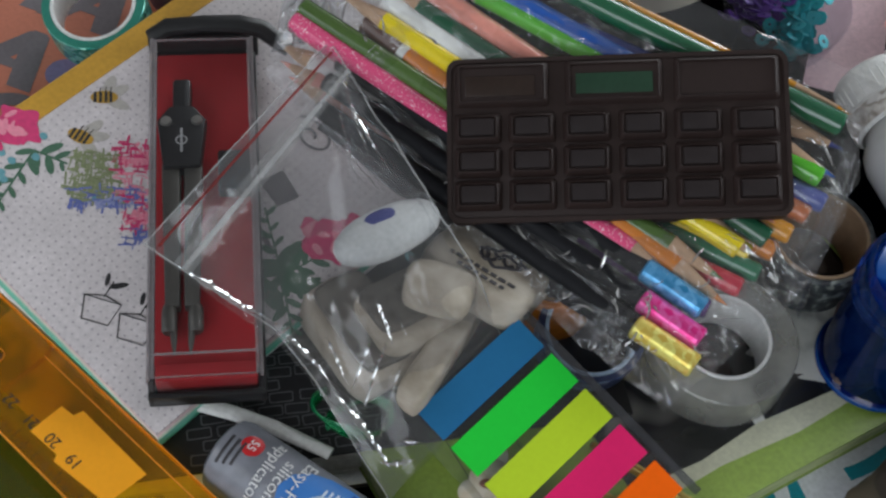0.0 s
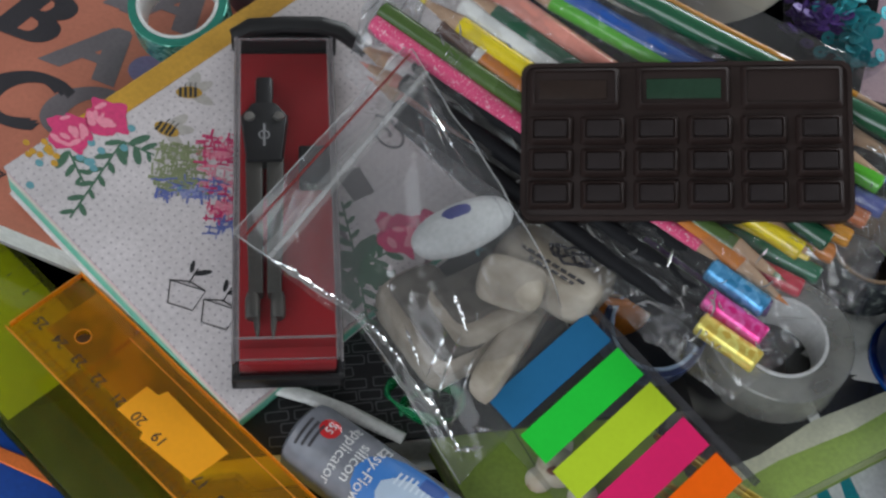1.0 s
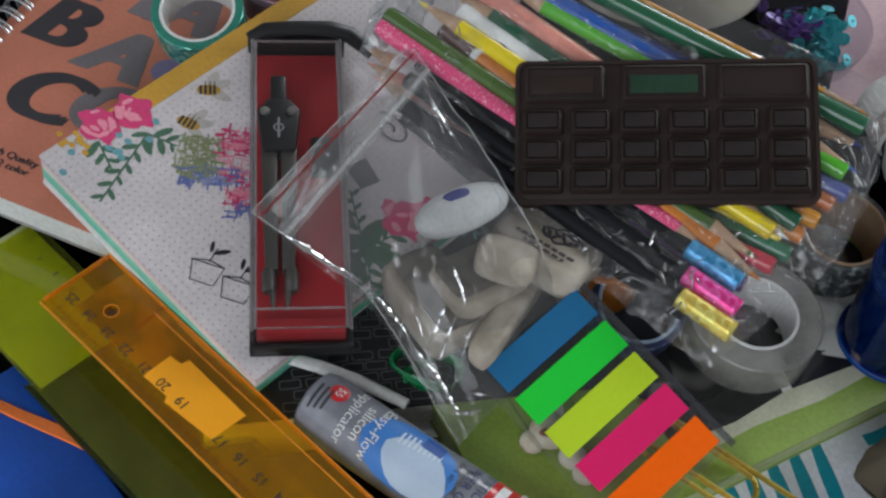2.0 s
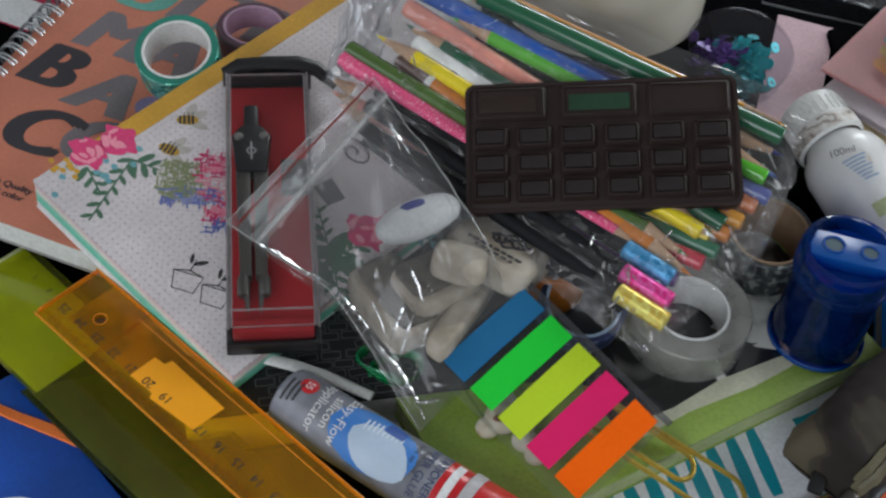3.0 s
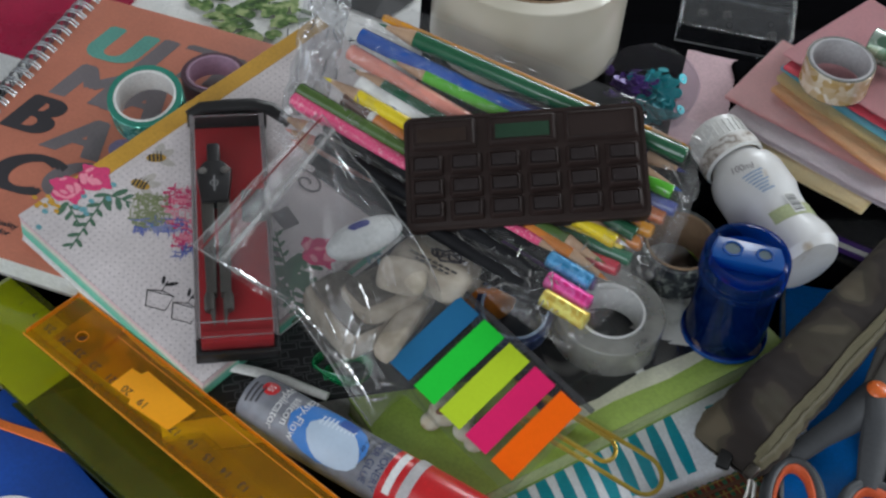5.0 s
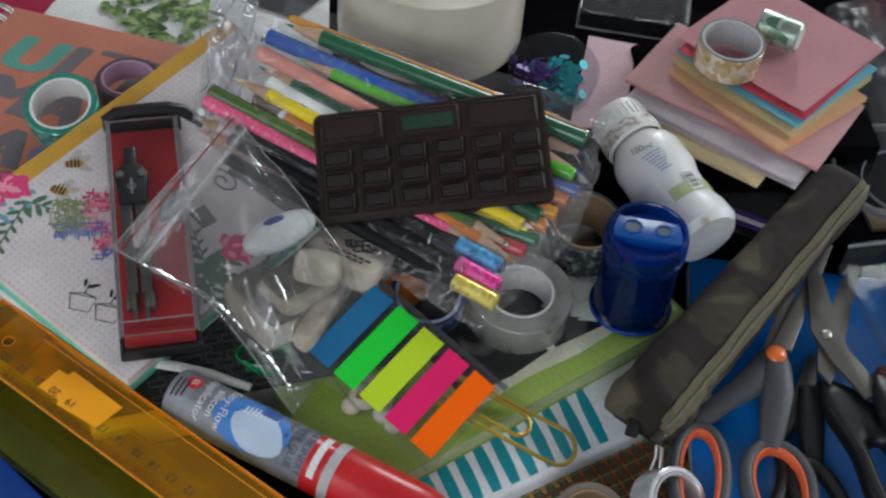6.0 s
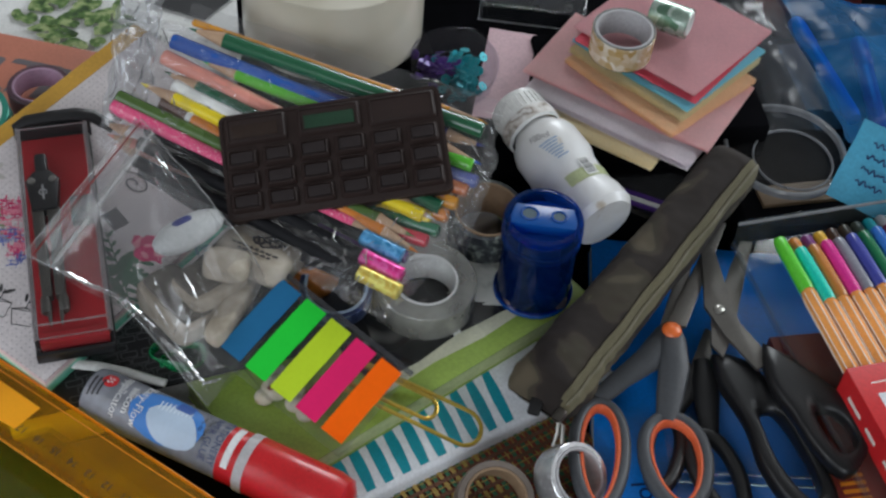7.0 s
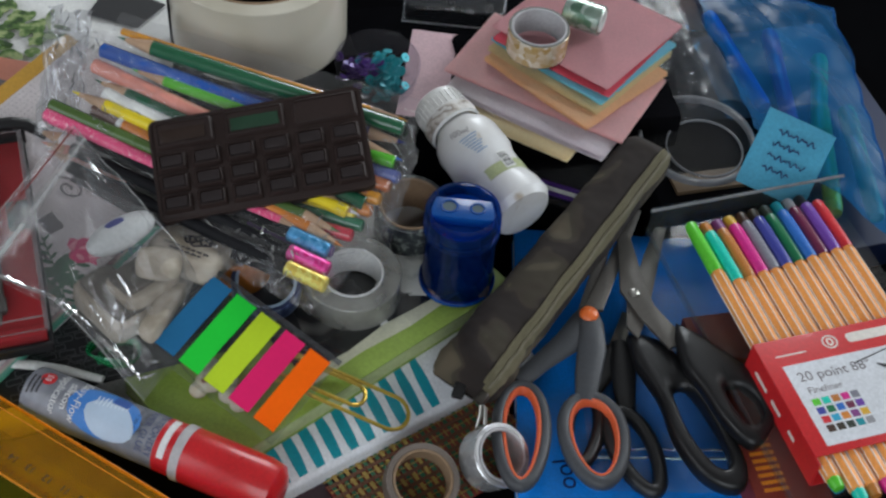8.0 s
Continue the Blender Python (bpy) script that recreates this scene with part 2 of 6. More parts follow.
WHITE = mat("white_plastic", (0.72, 0.72, 0.70), 0.35, coat=0.2)
BLACK = mat("black_plastic", (0.012, 0.012, 0.013), 0.4)
PAPER = mat("white_paper", (0.74, 0.74, 0.72), 0.7)
INK = mat("black_ink", (0.02, 0.02, 0.022), 0.6, bump=0)
STEEL = mat("brushed_steel", (0.42, 0.41, 0.38), 0.32, 0.9, grain=1500)
CLEAR = clear("clear_plastic", (0.93, 0.94, 0.94), milk=0.015, gloss=0.03)
FILM = clear("crinkled_film", (0.93, 0.93, 0.935), (0.50, 0.50, 0.51), milk=0.07, gloss=0.035, rough=0.05, crinkle=0.35, scale=45)

# ---- the room and the table ----


def slab(name, lo, hi, material):
    bm = bmesh.new()
    bmesh.ops.create_cube(bm, size=1)
    bm.transform(Matrix.Translation([(a + b) / 2 for a, b in zip(lo, hi)]) @ Matrix.Diagonal([b - a for a, b in zip(lo, hi)] + [1]))
    return tagged(link(name, bm, material, None), kind="structure")


PLASTER = mat("plaster", (0.42, 0.41, 0.40), 0.9, grain=40)
DARKFLOOR = mat("floor_boards", (0.10, 0.07, 0.05), 0.5, grain=30)
X0, X1, Y0, Y1, Z0, Z1 = -1700, 1900, -1900, 2100, -750, 1750
slab("floor", (X0, Y0, Z0 - 50), (X1, Y1, Z0), DARKFLOOR)
slab("ceiling", (X0, Y0, Z1), (X1, Y1, Z1 + 50), PLASTER)
slab("wall_east_low", (X1, Y0, Z0), (X1 + 100, Y1, 330), PLASTER)
slab("wall_east_high", (X1, Y0, 1530), (X1 + 100, Y1, Z1), PLASTER)
slab("wall_east_near", (X1, Y0, 330), (X1 + 100, -100, 1530), PLASTER)
slab("wall_east_far", (X1, 1000, 330), (X1 + 100, Y1, 1530), PLASTER)
slab("wall_north_low", (X0, Y1, Z0), (X1, Y1 + 100, 550), PLASTER)
slab("wall_north_high", (X0, Y1, 1550), (X1, Y1 + 100, Z1), PLASTER)
slab("wall_north_left", (X0, Y1, 550), (420, Y1 + 100, 1550), PLASTER)
slab("wall_north_right", (1080, Y1, 550), (X1, Y1 + 100, 1550), PLASTER)
# window openings in the other walls
slab("wall_west_low", (X0 - 100, Y0, Z0), (X0, Y1, 250), PLASTER)
slab("wall_west_high", (X0 - 100, Y0, 1600), (X0, Y1, Z1), PLASTER)
slab("wall_west_near", (X0 - 100, Y0, 250), (X0, -1250, 1600), PLASTER)
slab("wall_west_far", (X0 - 100, 250, 250), (X0, Y1, 1600), PLASTER)
slab("wall_south_low", (X0, Y0 - 100, Z0), (X1, Y0, 250), PLASTER)
slab("wall_south_high", (X0, Y0 - 100, 1600), (X1, Y0, Z1), PLASTER)
slab("wall_south_left", (X0, Y0 - 100, 250), (-1350, Y0, 1600), PLASTER)
slab("wall_south_right", (250, Y0 - 100, 250), (X1, Y0, 1600), PLASTER)

table = thing("table", put((0, 60, 0)), "black table top strewn with stationery", "table")
TABLEBLACK = mat("black_lacquer", (0.003, 0.003, 0.0035), 0.9, spec=0.0)
part("tabletop", box(1500, 1000, 30, 3, (0, 0, -30)), TABLEBLACK, table)
for sx in (-1, 1):
    for sy in (-1, 1):
        part("leg", box(50, 50, 720, 3, (sx * 690, sy * 440, -750)), TABLEBLACK, table)

# ---- things: books and papers at the bottom of the pile ----


def block_book(thing_ob, sx, sy, h, cover, pages, cover_h=0.8, inset=1.0):
    """A paperback: two covers and a block of leaves with visible leaf edges; corner at the origin."""
    part("back_cover", box(sx, sy, cover_h, 0.3, (sx / 2, sy / 2, 0)), cover, thing_ob)
    part("front_cover", box(sx, sy, cover_h, 0.3, (sx / 2, sy / 2, h - cover_h)), cover, thing_ob)
    bms = []
    k, z = 0, cover_h
    while z < h - cover_h - 0.01:
        t = min(0.55, h - cover_h - z)
        jit = random.uniform(0, 0.5)
        bms.append(box(sx - inset - jit, sy - inset - jit, t - 0.08, 0, (sx / 2, sy / 2, z)))
        z += t
    part("leaves", join(*bms), pages, thing_ob)


black_cover = mat("black_cover", (0.014, 0.014, 0.016), 0.5)
nb = thing("black_notebook", put((-150, -62, 0), 12), "black notebook with a white brick pattern drawn on it", "notebook")
block_book(nb, 170, 150, 27, black_cover, PAPER, 1.5)
bricks = []
for row in range(9):
    for col in range(7):
        if random.random() < 0.85:
            x, y = 32 + col * 9 + (row % 2) * 4.5 + random.uniform(-0.5, 0.5), 4 + row * 4.6
            bricks.append(moved(loop_band(round_rect(7.8, 3.8, 0.6, 2), round_rect(7.0, 3.0, 0.4, 2), 27.05, 27.12), at_mm(x, y, 0, random.uniform(-3, 3))))
part("brick_drawing", join(*bricks), mat("chalk_ink", (0.13, 0.13, 0.14), 0.8), nb, "white line drawing of bricks")

red_folder = thing("red_notebook", put((-300, 195, 0), -21), "glossy dark red notebook under the sketchbook", "notebook")
block_book(red_folder, 78, 130, 24, mat("red_cover", (0.33, 0.012, 0.05), 0.3, coat=0.4), PAPER, 1.0)

sheet = thing("drawing_sheet", put((-222, 150, 22), -8), "white sheet with a printed plant and ink sketches", "paper")
part("paper", grid(12, 10, lambda u, v: (u * 175, v * 150, wob(u * 4, v * 4, 1, 1.5))), PAPER, sheet)
leafm = blotch("printed_leaves", [(0.35, (0.02, 0.05, 0.012)), (0.5, (0.09, 0.17, 0.04)), (0.62, (0.30, 0.36, 0.16))], 160, 0.7)
leaves = []
for k in range(70):
    a, r = random.uniform(0, 6.28), 27 * math.sqrt(random.random())
    leaves.append(prism(ellipse(random.uniform(3, 7), random.uniform(2, 4), 10, 72 + r * 1.25 * math.cos(a), 92 + r * math.sin(a), random.uniform(0, 3.1)), 1.6 + 0.01 * k, 1.7 + 0.01 * k))
part("printed_plant", join(*leaves), leafm, sheet, "green printed plant")
strokes = []
for k in range(70):
    x, y = 118 + random.gauss(0, 9), 66 + random.gauss(0, 4)
    a = random.choice((1.2, 1.9, 1.5, 0.3)) + random.uniform(-0.2, 0.2)
    L = random.uniform(3, 11)
    strokes.append(tube([(x, y, 1.9), (x + L * math.cos(a), y + L * math.sin(a), 1.9)], 0.33, 4))
part("ink_sketch", join(*strokes), INK, sheet, "black ink sketch of grass")
part("black_shape", prism([(118, 108), (150, 96), (165, 120), (128, 140)], 1.7, 1.9), INK, sheet)

# spiral-bound sketchbook
ORANGE = mat("salmon_card", (0.51, 0.175, 0.11), 0.5, vary=0.08, coat=0.15)
sk = thing("spiral_sketchbook", put((-285, 40.5, 23.4), -20), "salmon spiral sketchbook with big printed letters", "sketchbook")
SKW, SKH = 152, 190
for k, (z, t, mtl) in enumerate(((0, 1.2, mat("grey_board", (0.30, 0.28, 0.27), 0.8)), (12.2, 0.8, ORANGE))):
    part(("back_cover", "front_cover")[k], box(SKW, SKH, t, 0.3, (SKW / 2, SKH / 2, z)), mtl, sk)
part("leaves", join(*[box(SKW - 1 - random.uniform(0, 1), SKH - 1, 0.5, 0, (SKW / 2, SKH / 2, 1.25 + 0.6 * k)) for k in range(18)]), PAPER, sk)
wire = mat("white_wire", (0.42, 0.42, 0.43), 0.25, 0.6)
for k in range(24):
    y = 5 + k * 7.8
    for dy in (0, 2.2):
        pts = [(-3 + 7.5 * math.cos(a), y + dy, 7 + 9.0 * math.sin(a)) for a in np.linspace(-2.6, 2.6, 18)]
        pts = [(-1 - (p[0] + 3), p[1], p[2]) for p in pts]
        part("wire_loop", tube(pts, 0.65, 6), wire, sk)
TEAL = mat("teal_ink", (0.10, 0.30, 0.25), 0.5, bump=0)
GREYINK = mat("grey_ink", (0.16, 0.14, 0.15), 0.5, bump=0)
DARKINK = mat("dark_ink", (0.035, 0.032, 0.038), 0.5, bump=0)


def sk_xy(x, y):
    """Book coordinates of a place on the sketchbook's cover."""
    c, s = math.cos(radians(-20)), math.sin(radians(-20))
    dx, dy = x + 285, y - 37
    return c * dx + s * dy, -s * dx + c * dy


for ch, x, y, ink in (("U", -203, 171, TEAL), ("L", -178, 163, GREYINK), ("T", -160, 158, GREYINK), ("I", -146, 152, GREYINK),
                      ("M", -212, 138, GREYINK), ("A", -184, 127, GREYINK), ("B", -236, 114, DARKINK), ("A", -209, 98, GREYINK), ("C", -234, 72, DARKINK), ("O", -206, 66, GREYINK)):
    u, v = sk_xy(x, y)
    lettering("letter", ch, 39, ink, sk, put((u, v, 13.1)), stretch=1.05, bold=2.6, shear=0.18)
for k, line in enumerate(("High Quality", "2 color")):
    lettering("print_line", line, 4.6, DARKINK, sk, put((*sk_xy(-238 + k * 2, 40 - k * 6), 13.1)), bold=0.15)
part("print_dot", prism(ellipse(7, 7, 28, *sk_xy(-187, 92)), 13.02, 13.1), mat("lilac_ink", (0.20, 0.17, 0.30), 0.5, bump=0), sk, "lilac printed dot")

# floral notebook
fl = thing("floral_notebook", plane_pose((-222.1, 28.3, 40.4), (0.747, -0.646, -0.156), (0.691, 0.723, 0.033)) @ Matrix.Diagonal((1, 1, 1.4, 1)), "white dotted notebook with flowers, bees and a mustard edge", "notebook")
FW, FH = 118, 190
CREAM = dotted("dotted_cream", (0.59, 0.54, 0.545), (0.36, 0.32, 0.34), 0.0028, 0.00042)
MUST = mat("mustard_ink", (0.52, 0.28, 0.03), 0.55, bump=0)
part("back_cover", box(FW, FH, 0.9, 0.3, (FW / 2, FH / 2, 0)), PAPER, fl)
part("front_cover", box(FW, FH, 0.9, 0.3, (FW / 2, FH / 2, 12.5)), CREAM, fl)
for k, (c, n) in enumerate((((0.74, 0.74, 0.74), "white"), ((0.16, 0.60, 0.43), "mint"), ((0.72, 0.70, 0.62), "cream"), ((0.24, 0.62, 0.48), "sea_green"), ((0.74, 0.56, 0.58), "pink"))):
    part("leaves", join(*[box(FW - 0.6 - random.uniform(0, 0.5), FH - 1, 0.42, 0, (FW / 2, FH / 2, 0.95 + 2.3 * ((0, 1, 3, 2, 4)[k]) + 0.46 * j)) for j in range(5)]), mat(n + "_leaves", c, 0.8), fl)
Z = 13.43
part("mustard_border", prism([(0, 20), (9, 33), (9, FH), (0, FH)], Z, Z + 0.06), MUST, fl)


def print_shapes(name, shapes, material, z, label=""):
    tagged(part(name, join(*[prism(s, z, z + 0.05 + 0.003 * i) for i, s in enumerate(shapes)]), material, fl, label), kind="stuff")


def fl_xy(x, y):
    """Place on the tilted cover from a rough plan of its print."""
    return 175.00 + 0.6955 * x + -0.5734 * y, 131.96 + 0.6990 * x + 0.6834 * y


PINK = mat("rose_ink", (0.58, 0.04, 0.15), 0.6, bump=0)
PALEPINK = mat("pale_rose_ink", (0.72, 0.24, 0.32), 0.6, bump=0)
GREEN = mat("leaf_ink", (0.055, 0.13, 0.08), 0.6, bump=0)
SAGE = mat("sage_ink", (0.22, 0.25, 0.13), 0.6, bump=0)
BLUEI = mat("blue_ink", (0.13, 0.16, 0.42), 0.6, bump=0)
AQUA = mat("aqua_ink", (0.12, 0.30, 0.34), 0.6, bump=0)


def rose(cx, cy, r, z):
    """A printed rose: a ragged dark bloom with paler curled petals over it."""
    blob = [(cx + r * (0.92 + 0.16 * math.sin(5 * a + cx) + 0.08 * math.sin(11 * a)) * math.cos(a), cy + r * 0.82 * (0.92 + 0.16 * math.cos(4 * a) + 0.08 * math.sin(9 * a)) * math.sin(a)) for a in np.linspace(0, 6.283, 40)[:-1]]
    print_shapes("rose", [blob], PINK, z, "pink printed rose")
    petals = []
    for k in range(9):
        a, d = random.uniform(0, 6.28), r * random.uniform(0.15, 0.75)
        petals.append(ellipse(r * random.uniform(0.18, 0.36), r * random.uniform(0.07, 0.15), 12, cx + d * math.cos(a), cy + d * 0.8 * math.sin(a), a + 1.57 + random.uniform(-0.3, 0.3)))
    print_shapes("rose_petals", petals, PALEPINK, z + 0.06)


def branch(cx, cy, turn, n, L, z, ink=GREEN):
    shapes = []
    for k in range(n):
        t = k / n
        x, y = cx + math.cos(turn) * L * t, cy + math.sin(turn) * L * t
        side = 1 if k % 2 else -1
        a = turn + side * 0.9
        w = 4.2 * (1 - 0.5 * t) * random.uniform(0.7, 1.1)
        shapes.append(ellipse(w, w * 0.38, 12, x + w * math.cos(a), y + w * math.sin(a), a))
    dx, dy = -math.sin(turn) * 0.35, math.cos(turn) * 0.35
    ex, ey = cx + math.cos(turn) * L, cy + math.sin(turn) * L
    shapes.append([(cx - dx, cy - dy), (ex - dx, ey - dy), (ex + dx, ey + dy), (cx + dx, cy + dy)])
    print_shapes("leaf_spray", shapes, ink, z)


for x, y in ((-204, 52), (-193, 60)):
    rose(*fl_xy(x, y), 9, Z + 0.1)
u, v = fl_xy(-186, 50)
branch(u, v, -1.2, 11, 34, Z)
branch(u, v, 0.4, 5, 12, Z)
u, v = fl_xy(-203, 44)
branch(u, v, -0.3, 5, 14, Z)
print_shapes("small_flower", [ellipse(1.6, 1.3, 8, *fl_xy(random.gauss(-196, 10), random.gauss(42, 8))) for _ in range(14)], AQUA, Z + 0.02)
print_shapes("small_flower", [ellipse(1.4, 1.1, 8, *fl_xy(-218 + 14 * random.random(), 37 + 12 * random.random())) for _ in range(12)], MUST, Z + 0.03)
rose(*fl_xy(-86, 18), 10, Z + 0.1)
rose(*fl_xy(-76, 24), 6, Z + 0.1)
u, v = fl_xy(-99, 2)
for turn, n, L in ((2.6, 9, 26), (-0.6, 9, 24), (1.4, 7, 20), (0.4, 7, 18)):
    branch(u, v, turn, n, L, Z)
print_shapes("printed_leaf", [ellipse(9, 3.6, 18, u + 6, v + 3, 0.5), ellipse(8, 3.4, 18, u - 6, v - 2, 0.9), ellipse(7, 3, 18, u + 2, v - 7, -0.2), ellipse(7, 2.8, 18, u - 3, v + 7, 1.9)], GREEN, Z + 0.03, "dark green printed leaves")
branch(*fl_xy(-75, 24), 0.3, 7, 20, Z, AQUA)
DUSK = mat("dusky_ink", (0.13, 0.12, 0.13), 0.6, bump=0)
u, v = fl_xy(-104, 39)
print_shapes("printed_pot", [[(u - 6, v - 3), (u + 5, v - 5), (u + 7, v + 3), (u - 4, v + 6)]], DUSK, Z, "dark printed flower pot")
u, v = fl_xy(-107, 19)
print_shapes("printed_stem", [[(u - 7, v + 1), (u + 6, v - 3), (u + 7, v - 1.4), (u - 6, v + 2.8)]], DUSK, Z)
u, v = fl_xy(-95, 63)
part("printed_swirl", tube([(u + (1 + 0.9 * a) * math.cos(a), v + (0.7 + 0.6 * a) * math.sin(a), Z) for a in np.linspace(0, 9, 50)], 0.5, 4), DUSK, fl)
for bx, by, turn in ((-167, 75, 0.1), (-172, 57, -0.4)):
    u, v = fl_xy(bx, by)
    turn += radians(43.7)
    print_shapes("bee_wing", [ellipse(4.8, 2.0, 12, u + 4.8 * math.cos(turn + s * 0.5), v + 4.6 * math.sin(turn + s * 0.5), turn + s * 0.5) for s in (-1, 1, 2.4)], mat("wing_ink", (0.42, 0.39, 0.36), 0.6, bump=0), Z)
    print_shapes("bee_body", [ellipse(4.6, 2.5, 18, u, v, turn)], mat("bee_yellow", (0.42, 0.24, 0.03), 0.6, bump=0), Z + 0.06)
    c, s = math.cos(turn), math.sin(turn)
    print_shapes("bee_stripes", [[(u + c * (d + a) - s * b, v + s * (d + a) + c * b) for a, b in ((-0.5, -2.1), (0.5, -2.1), (0.5, 2.1), (-0.5, 2.1))] for d in (-3, -1.2, 0.6, 2.2)]
                 + [tube_poly for tube_poly in [[(u + c * a - s * b, v + s * a + c * b) for a, b in ((d - 0.2, 2), (d + 0.2, 2), (d + 0.6, 4.2), (d + 0.3, 4.2))] for d in (-1.5, 0.3, 2)]], INK, Z + 0.12)
# cross-stitched houses and bushes
for cx, cy, rx, ry, ink, n in ((-150, 50, 10, 7, PINK, 70), (-160, 31, 12, 5, BLUEI, 60), (-166, 44, 8, 7, SAGE, 70), (-148, 40, 11, 8, PALEPINK, 60), (-147, 30, 8, 3, PINK, 30), (-142, 16, 10, 4, BLUEI, 55), (-165, 34, 9, 5, SAGE, 45), (-146, 22, 7, 4, PINK, 40)):
    shapes = []
    for _ in range(n):
        x, y = cx + rx * random.uniform(-1, 1), cy + ry * random.uniform(-1, 1)
        u, v = fl_xy(x, y)
        a = random.choice((0, math.pi / 2)) + radians(43.7) + random.uniform(-0.2, 0.2)
        L, w = random.uniform(0.8, 2.6), random.uniform(0.15, 0.36)
        c, s = math.cos(a), math.sin(a)
        shapes.append([(u + c * p - s * q, v + s * p + c * q) for p, q in ((-L, -w), (L, -w), (L, w), (-L, w))])
    print_shapes("cross_stitch", shapes, ink, Z + 0.01 * random.random())
for cx, cy, rx, ry, ink in ((-166, 45, 8, 6, SAGE), (-164, 34, 8, 3.5, SAGE), (-151, 49, 7, 4, PALEPINK), (-148, 24, 6, 3, PALEPINK), (-158, 30, 6, 2.5, mat("soft_blue_ink", (0.28, 0.30, 0.50), 0.6, bump=0))):
    print_shapes("printed_bush", [ellipse(random.uniform(0.5, 1.5), random.uniform(0.3, 0.8), 8, *fl_xy(cx + rx * random.gauss(0, 0.5), cy + ry * random.gauss(0, 0.5)), random.uniform(0, 3)) for _ in range(45)], ink, Z + 0.015)
# sketched flower pots
for px_, py_ in ((-155, -13), (-143, -20)):
    u, v = fl_xy(px_, py_)
    t = radians(43.7) - 0.25
    c, s = math.cos(t), math.sin(t)
    line = lambda pts: part("pot_drawing", tube([(u + c * a - s * b, v + s * a + c * b, Z) for a, b in pts], 0.22, 4), INK, fl)  # noqa: E731
    line([(-6, 3), (6, 3), (4.5, -5), (-4, -5), (-6, 3)])
    line([(-6, 3), (0, 4.6), (6, 3)])
    line([(0, 4), (1, 10)])
    print_shapes("pot_leaf", [ellipse(3.2, 1.0, 10, u + c * 3 - s * 9, v + s * 3 + c * 9, t + 0.5), ellipse(2.4, 0.8, 10, u + c * -1 - s * 10, v + s * -1 + c * 10, t + 1.7)], INK, Z)

# lower left: blue folder with an elastic strap, lime rulers, orange ruler
bf = thing("blue_folder", put((-222, -30, 0), -47), "bright blue folder closed by an orange elastic strap", "folder")
BLUE = mat("blue_board", (0.010, 0.085, 0.46), 0.5)
part("back_board", box(190, 120, 2, 0.8, (95, -60, 0)), BLUE, bf)
part("front_board", box(190, 120, 2.5, 0.8, (95, -60, 5)), BLUE, bf)
part("papers", box(186, 116, 2.8, 0, (95, -60, 2.1)), PAPER, bf)
ORF = mat("orange_elastic", (0.80, 0.19, 0.035), 0.8, grain=900, bump=0.15)
ca, sa = math.cos(radians(47)), math.sin(radians(47))
strap = [(-240, -43), (-218, -52), (-195, -60), (-165, -72), (-120, -92)]
loc = [((x + 222) * ca - (y + 30) * sa, (x + 222) * sa + (y + 30) * ca) for x, y in strap]
for k in range(4):
    part("elastic_strap", tube([(x + 0.3 * k, y + (k - 1.5) * 1.7 * (0.4 + 0.25 * j), 8.3) for j, (x, y) in enumerate(loc)], 1.0, 6, flat=0.6), ORF, bf)
wp = thing("white_tape_roll", put((-205, -112, 7.5), 0), "white tape roll lying on the blue folder", "tape roll")
part("tape", ring(11, 20, 9), WHITE, wp)

lp = thing("lime_paper", put((-258, -4, 12.6), -42), "pale lime sheet of card under the rulers", "card")
part("sheet", box(66, 40, 0.6, 0.1, (29, 22, 0)), mat("lime_card", (0.66, 0.70, 0.36), 0.7), lp)
part("backing", box(42, 36, 12, 0.4, (19, 22, -12.4)), MATS["grey_board"], lp)
LIMECLEAR = clear("lime_clear", (0.86, 0.88, 0.22), (0.5, 0.55, 0.1), milk=0.07, gloss=0.05)
lr = thing("lime_ruler", put((-258, -4, 14), -42), "translucent lime plastic ruler with printed scale", "ruler")
part("blade", prism([(0, 0), (200, 0), (200, 44), (0, 44)], 0, 2, 0.4), LIMECLEAR, lr)
for k in range(190):
    L = 5 if k % 10 == 0 else 3.6 if k % 5 == 0 else 2.4
    if k % 2 == 0 or k % 5 == 0:
        part("scale_mark", box(0.18, L, 0.06, 0, (6 + k, 43.5 - L / 2, 2.02)), INK, lr)
for k in range(1, 19):
    lettering("digit", str(k), 3.6, INK, lr, put((6 + k * 10, 35, 2.06), 180))
ds = thing("green_set_square", put((-228, -33, 9.5), -41.5), "dark green translucent set square on the folder", "set square")
part("blade", prism([(14, 0), (178, 0), (178, 44), (38, 44)], 0, 2.0, 0.4), clear("dark_green_clear", (0.30, 0.36, 0.10), (0.07, 0.10, 0.03), milk=0.25, gloss=0.05), ds)

bc = thing("brown_card", put((-203, -12, 21), -41), "brown printed card under the orange ruler", "card")
part("sheet", grid(10, 8, lambda u, v: (70 * u, -1 + 30 * v, wob(u * 4, v * 4, 1, 1.0))), blotch("brown_print", [(0.42, (0.10, 0.06, 0.05)), (0.5, (0.30, 0.19, 0.14)), (0.6, (0.42, 0.27, 0.20))], 45, 0.7), bc)
part("backing", box(66, 26, 12, 0.5, (35, 14, -14)), MATS["grey_board"], bc)
YEL = clear("orange_clear", (1.0, 0.76, 0.03), (1.0, 0.50, 0.01), milk=0.12, gloss=0.04)
rl = thing("orange_ruler", put((-211, -18, 32), -41, 0, 0), "translucent orange ruler with a round hole and price sticker", "ruler")
RW = 27
hole = ellipse(2.6, 2.6, 24, 21, 12)
outer = []
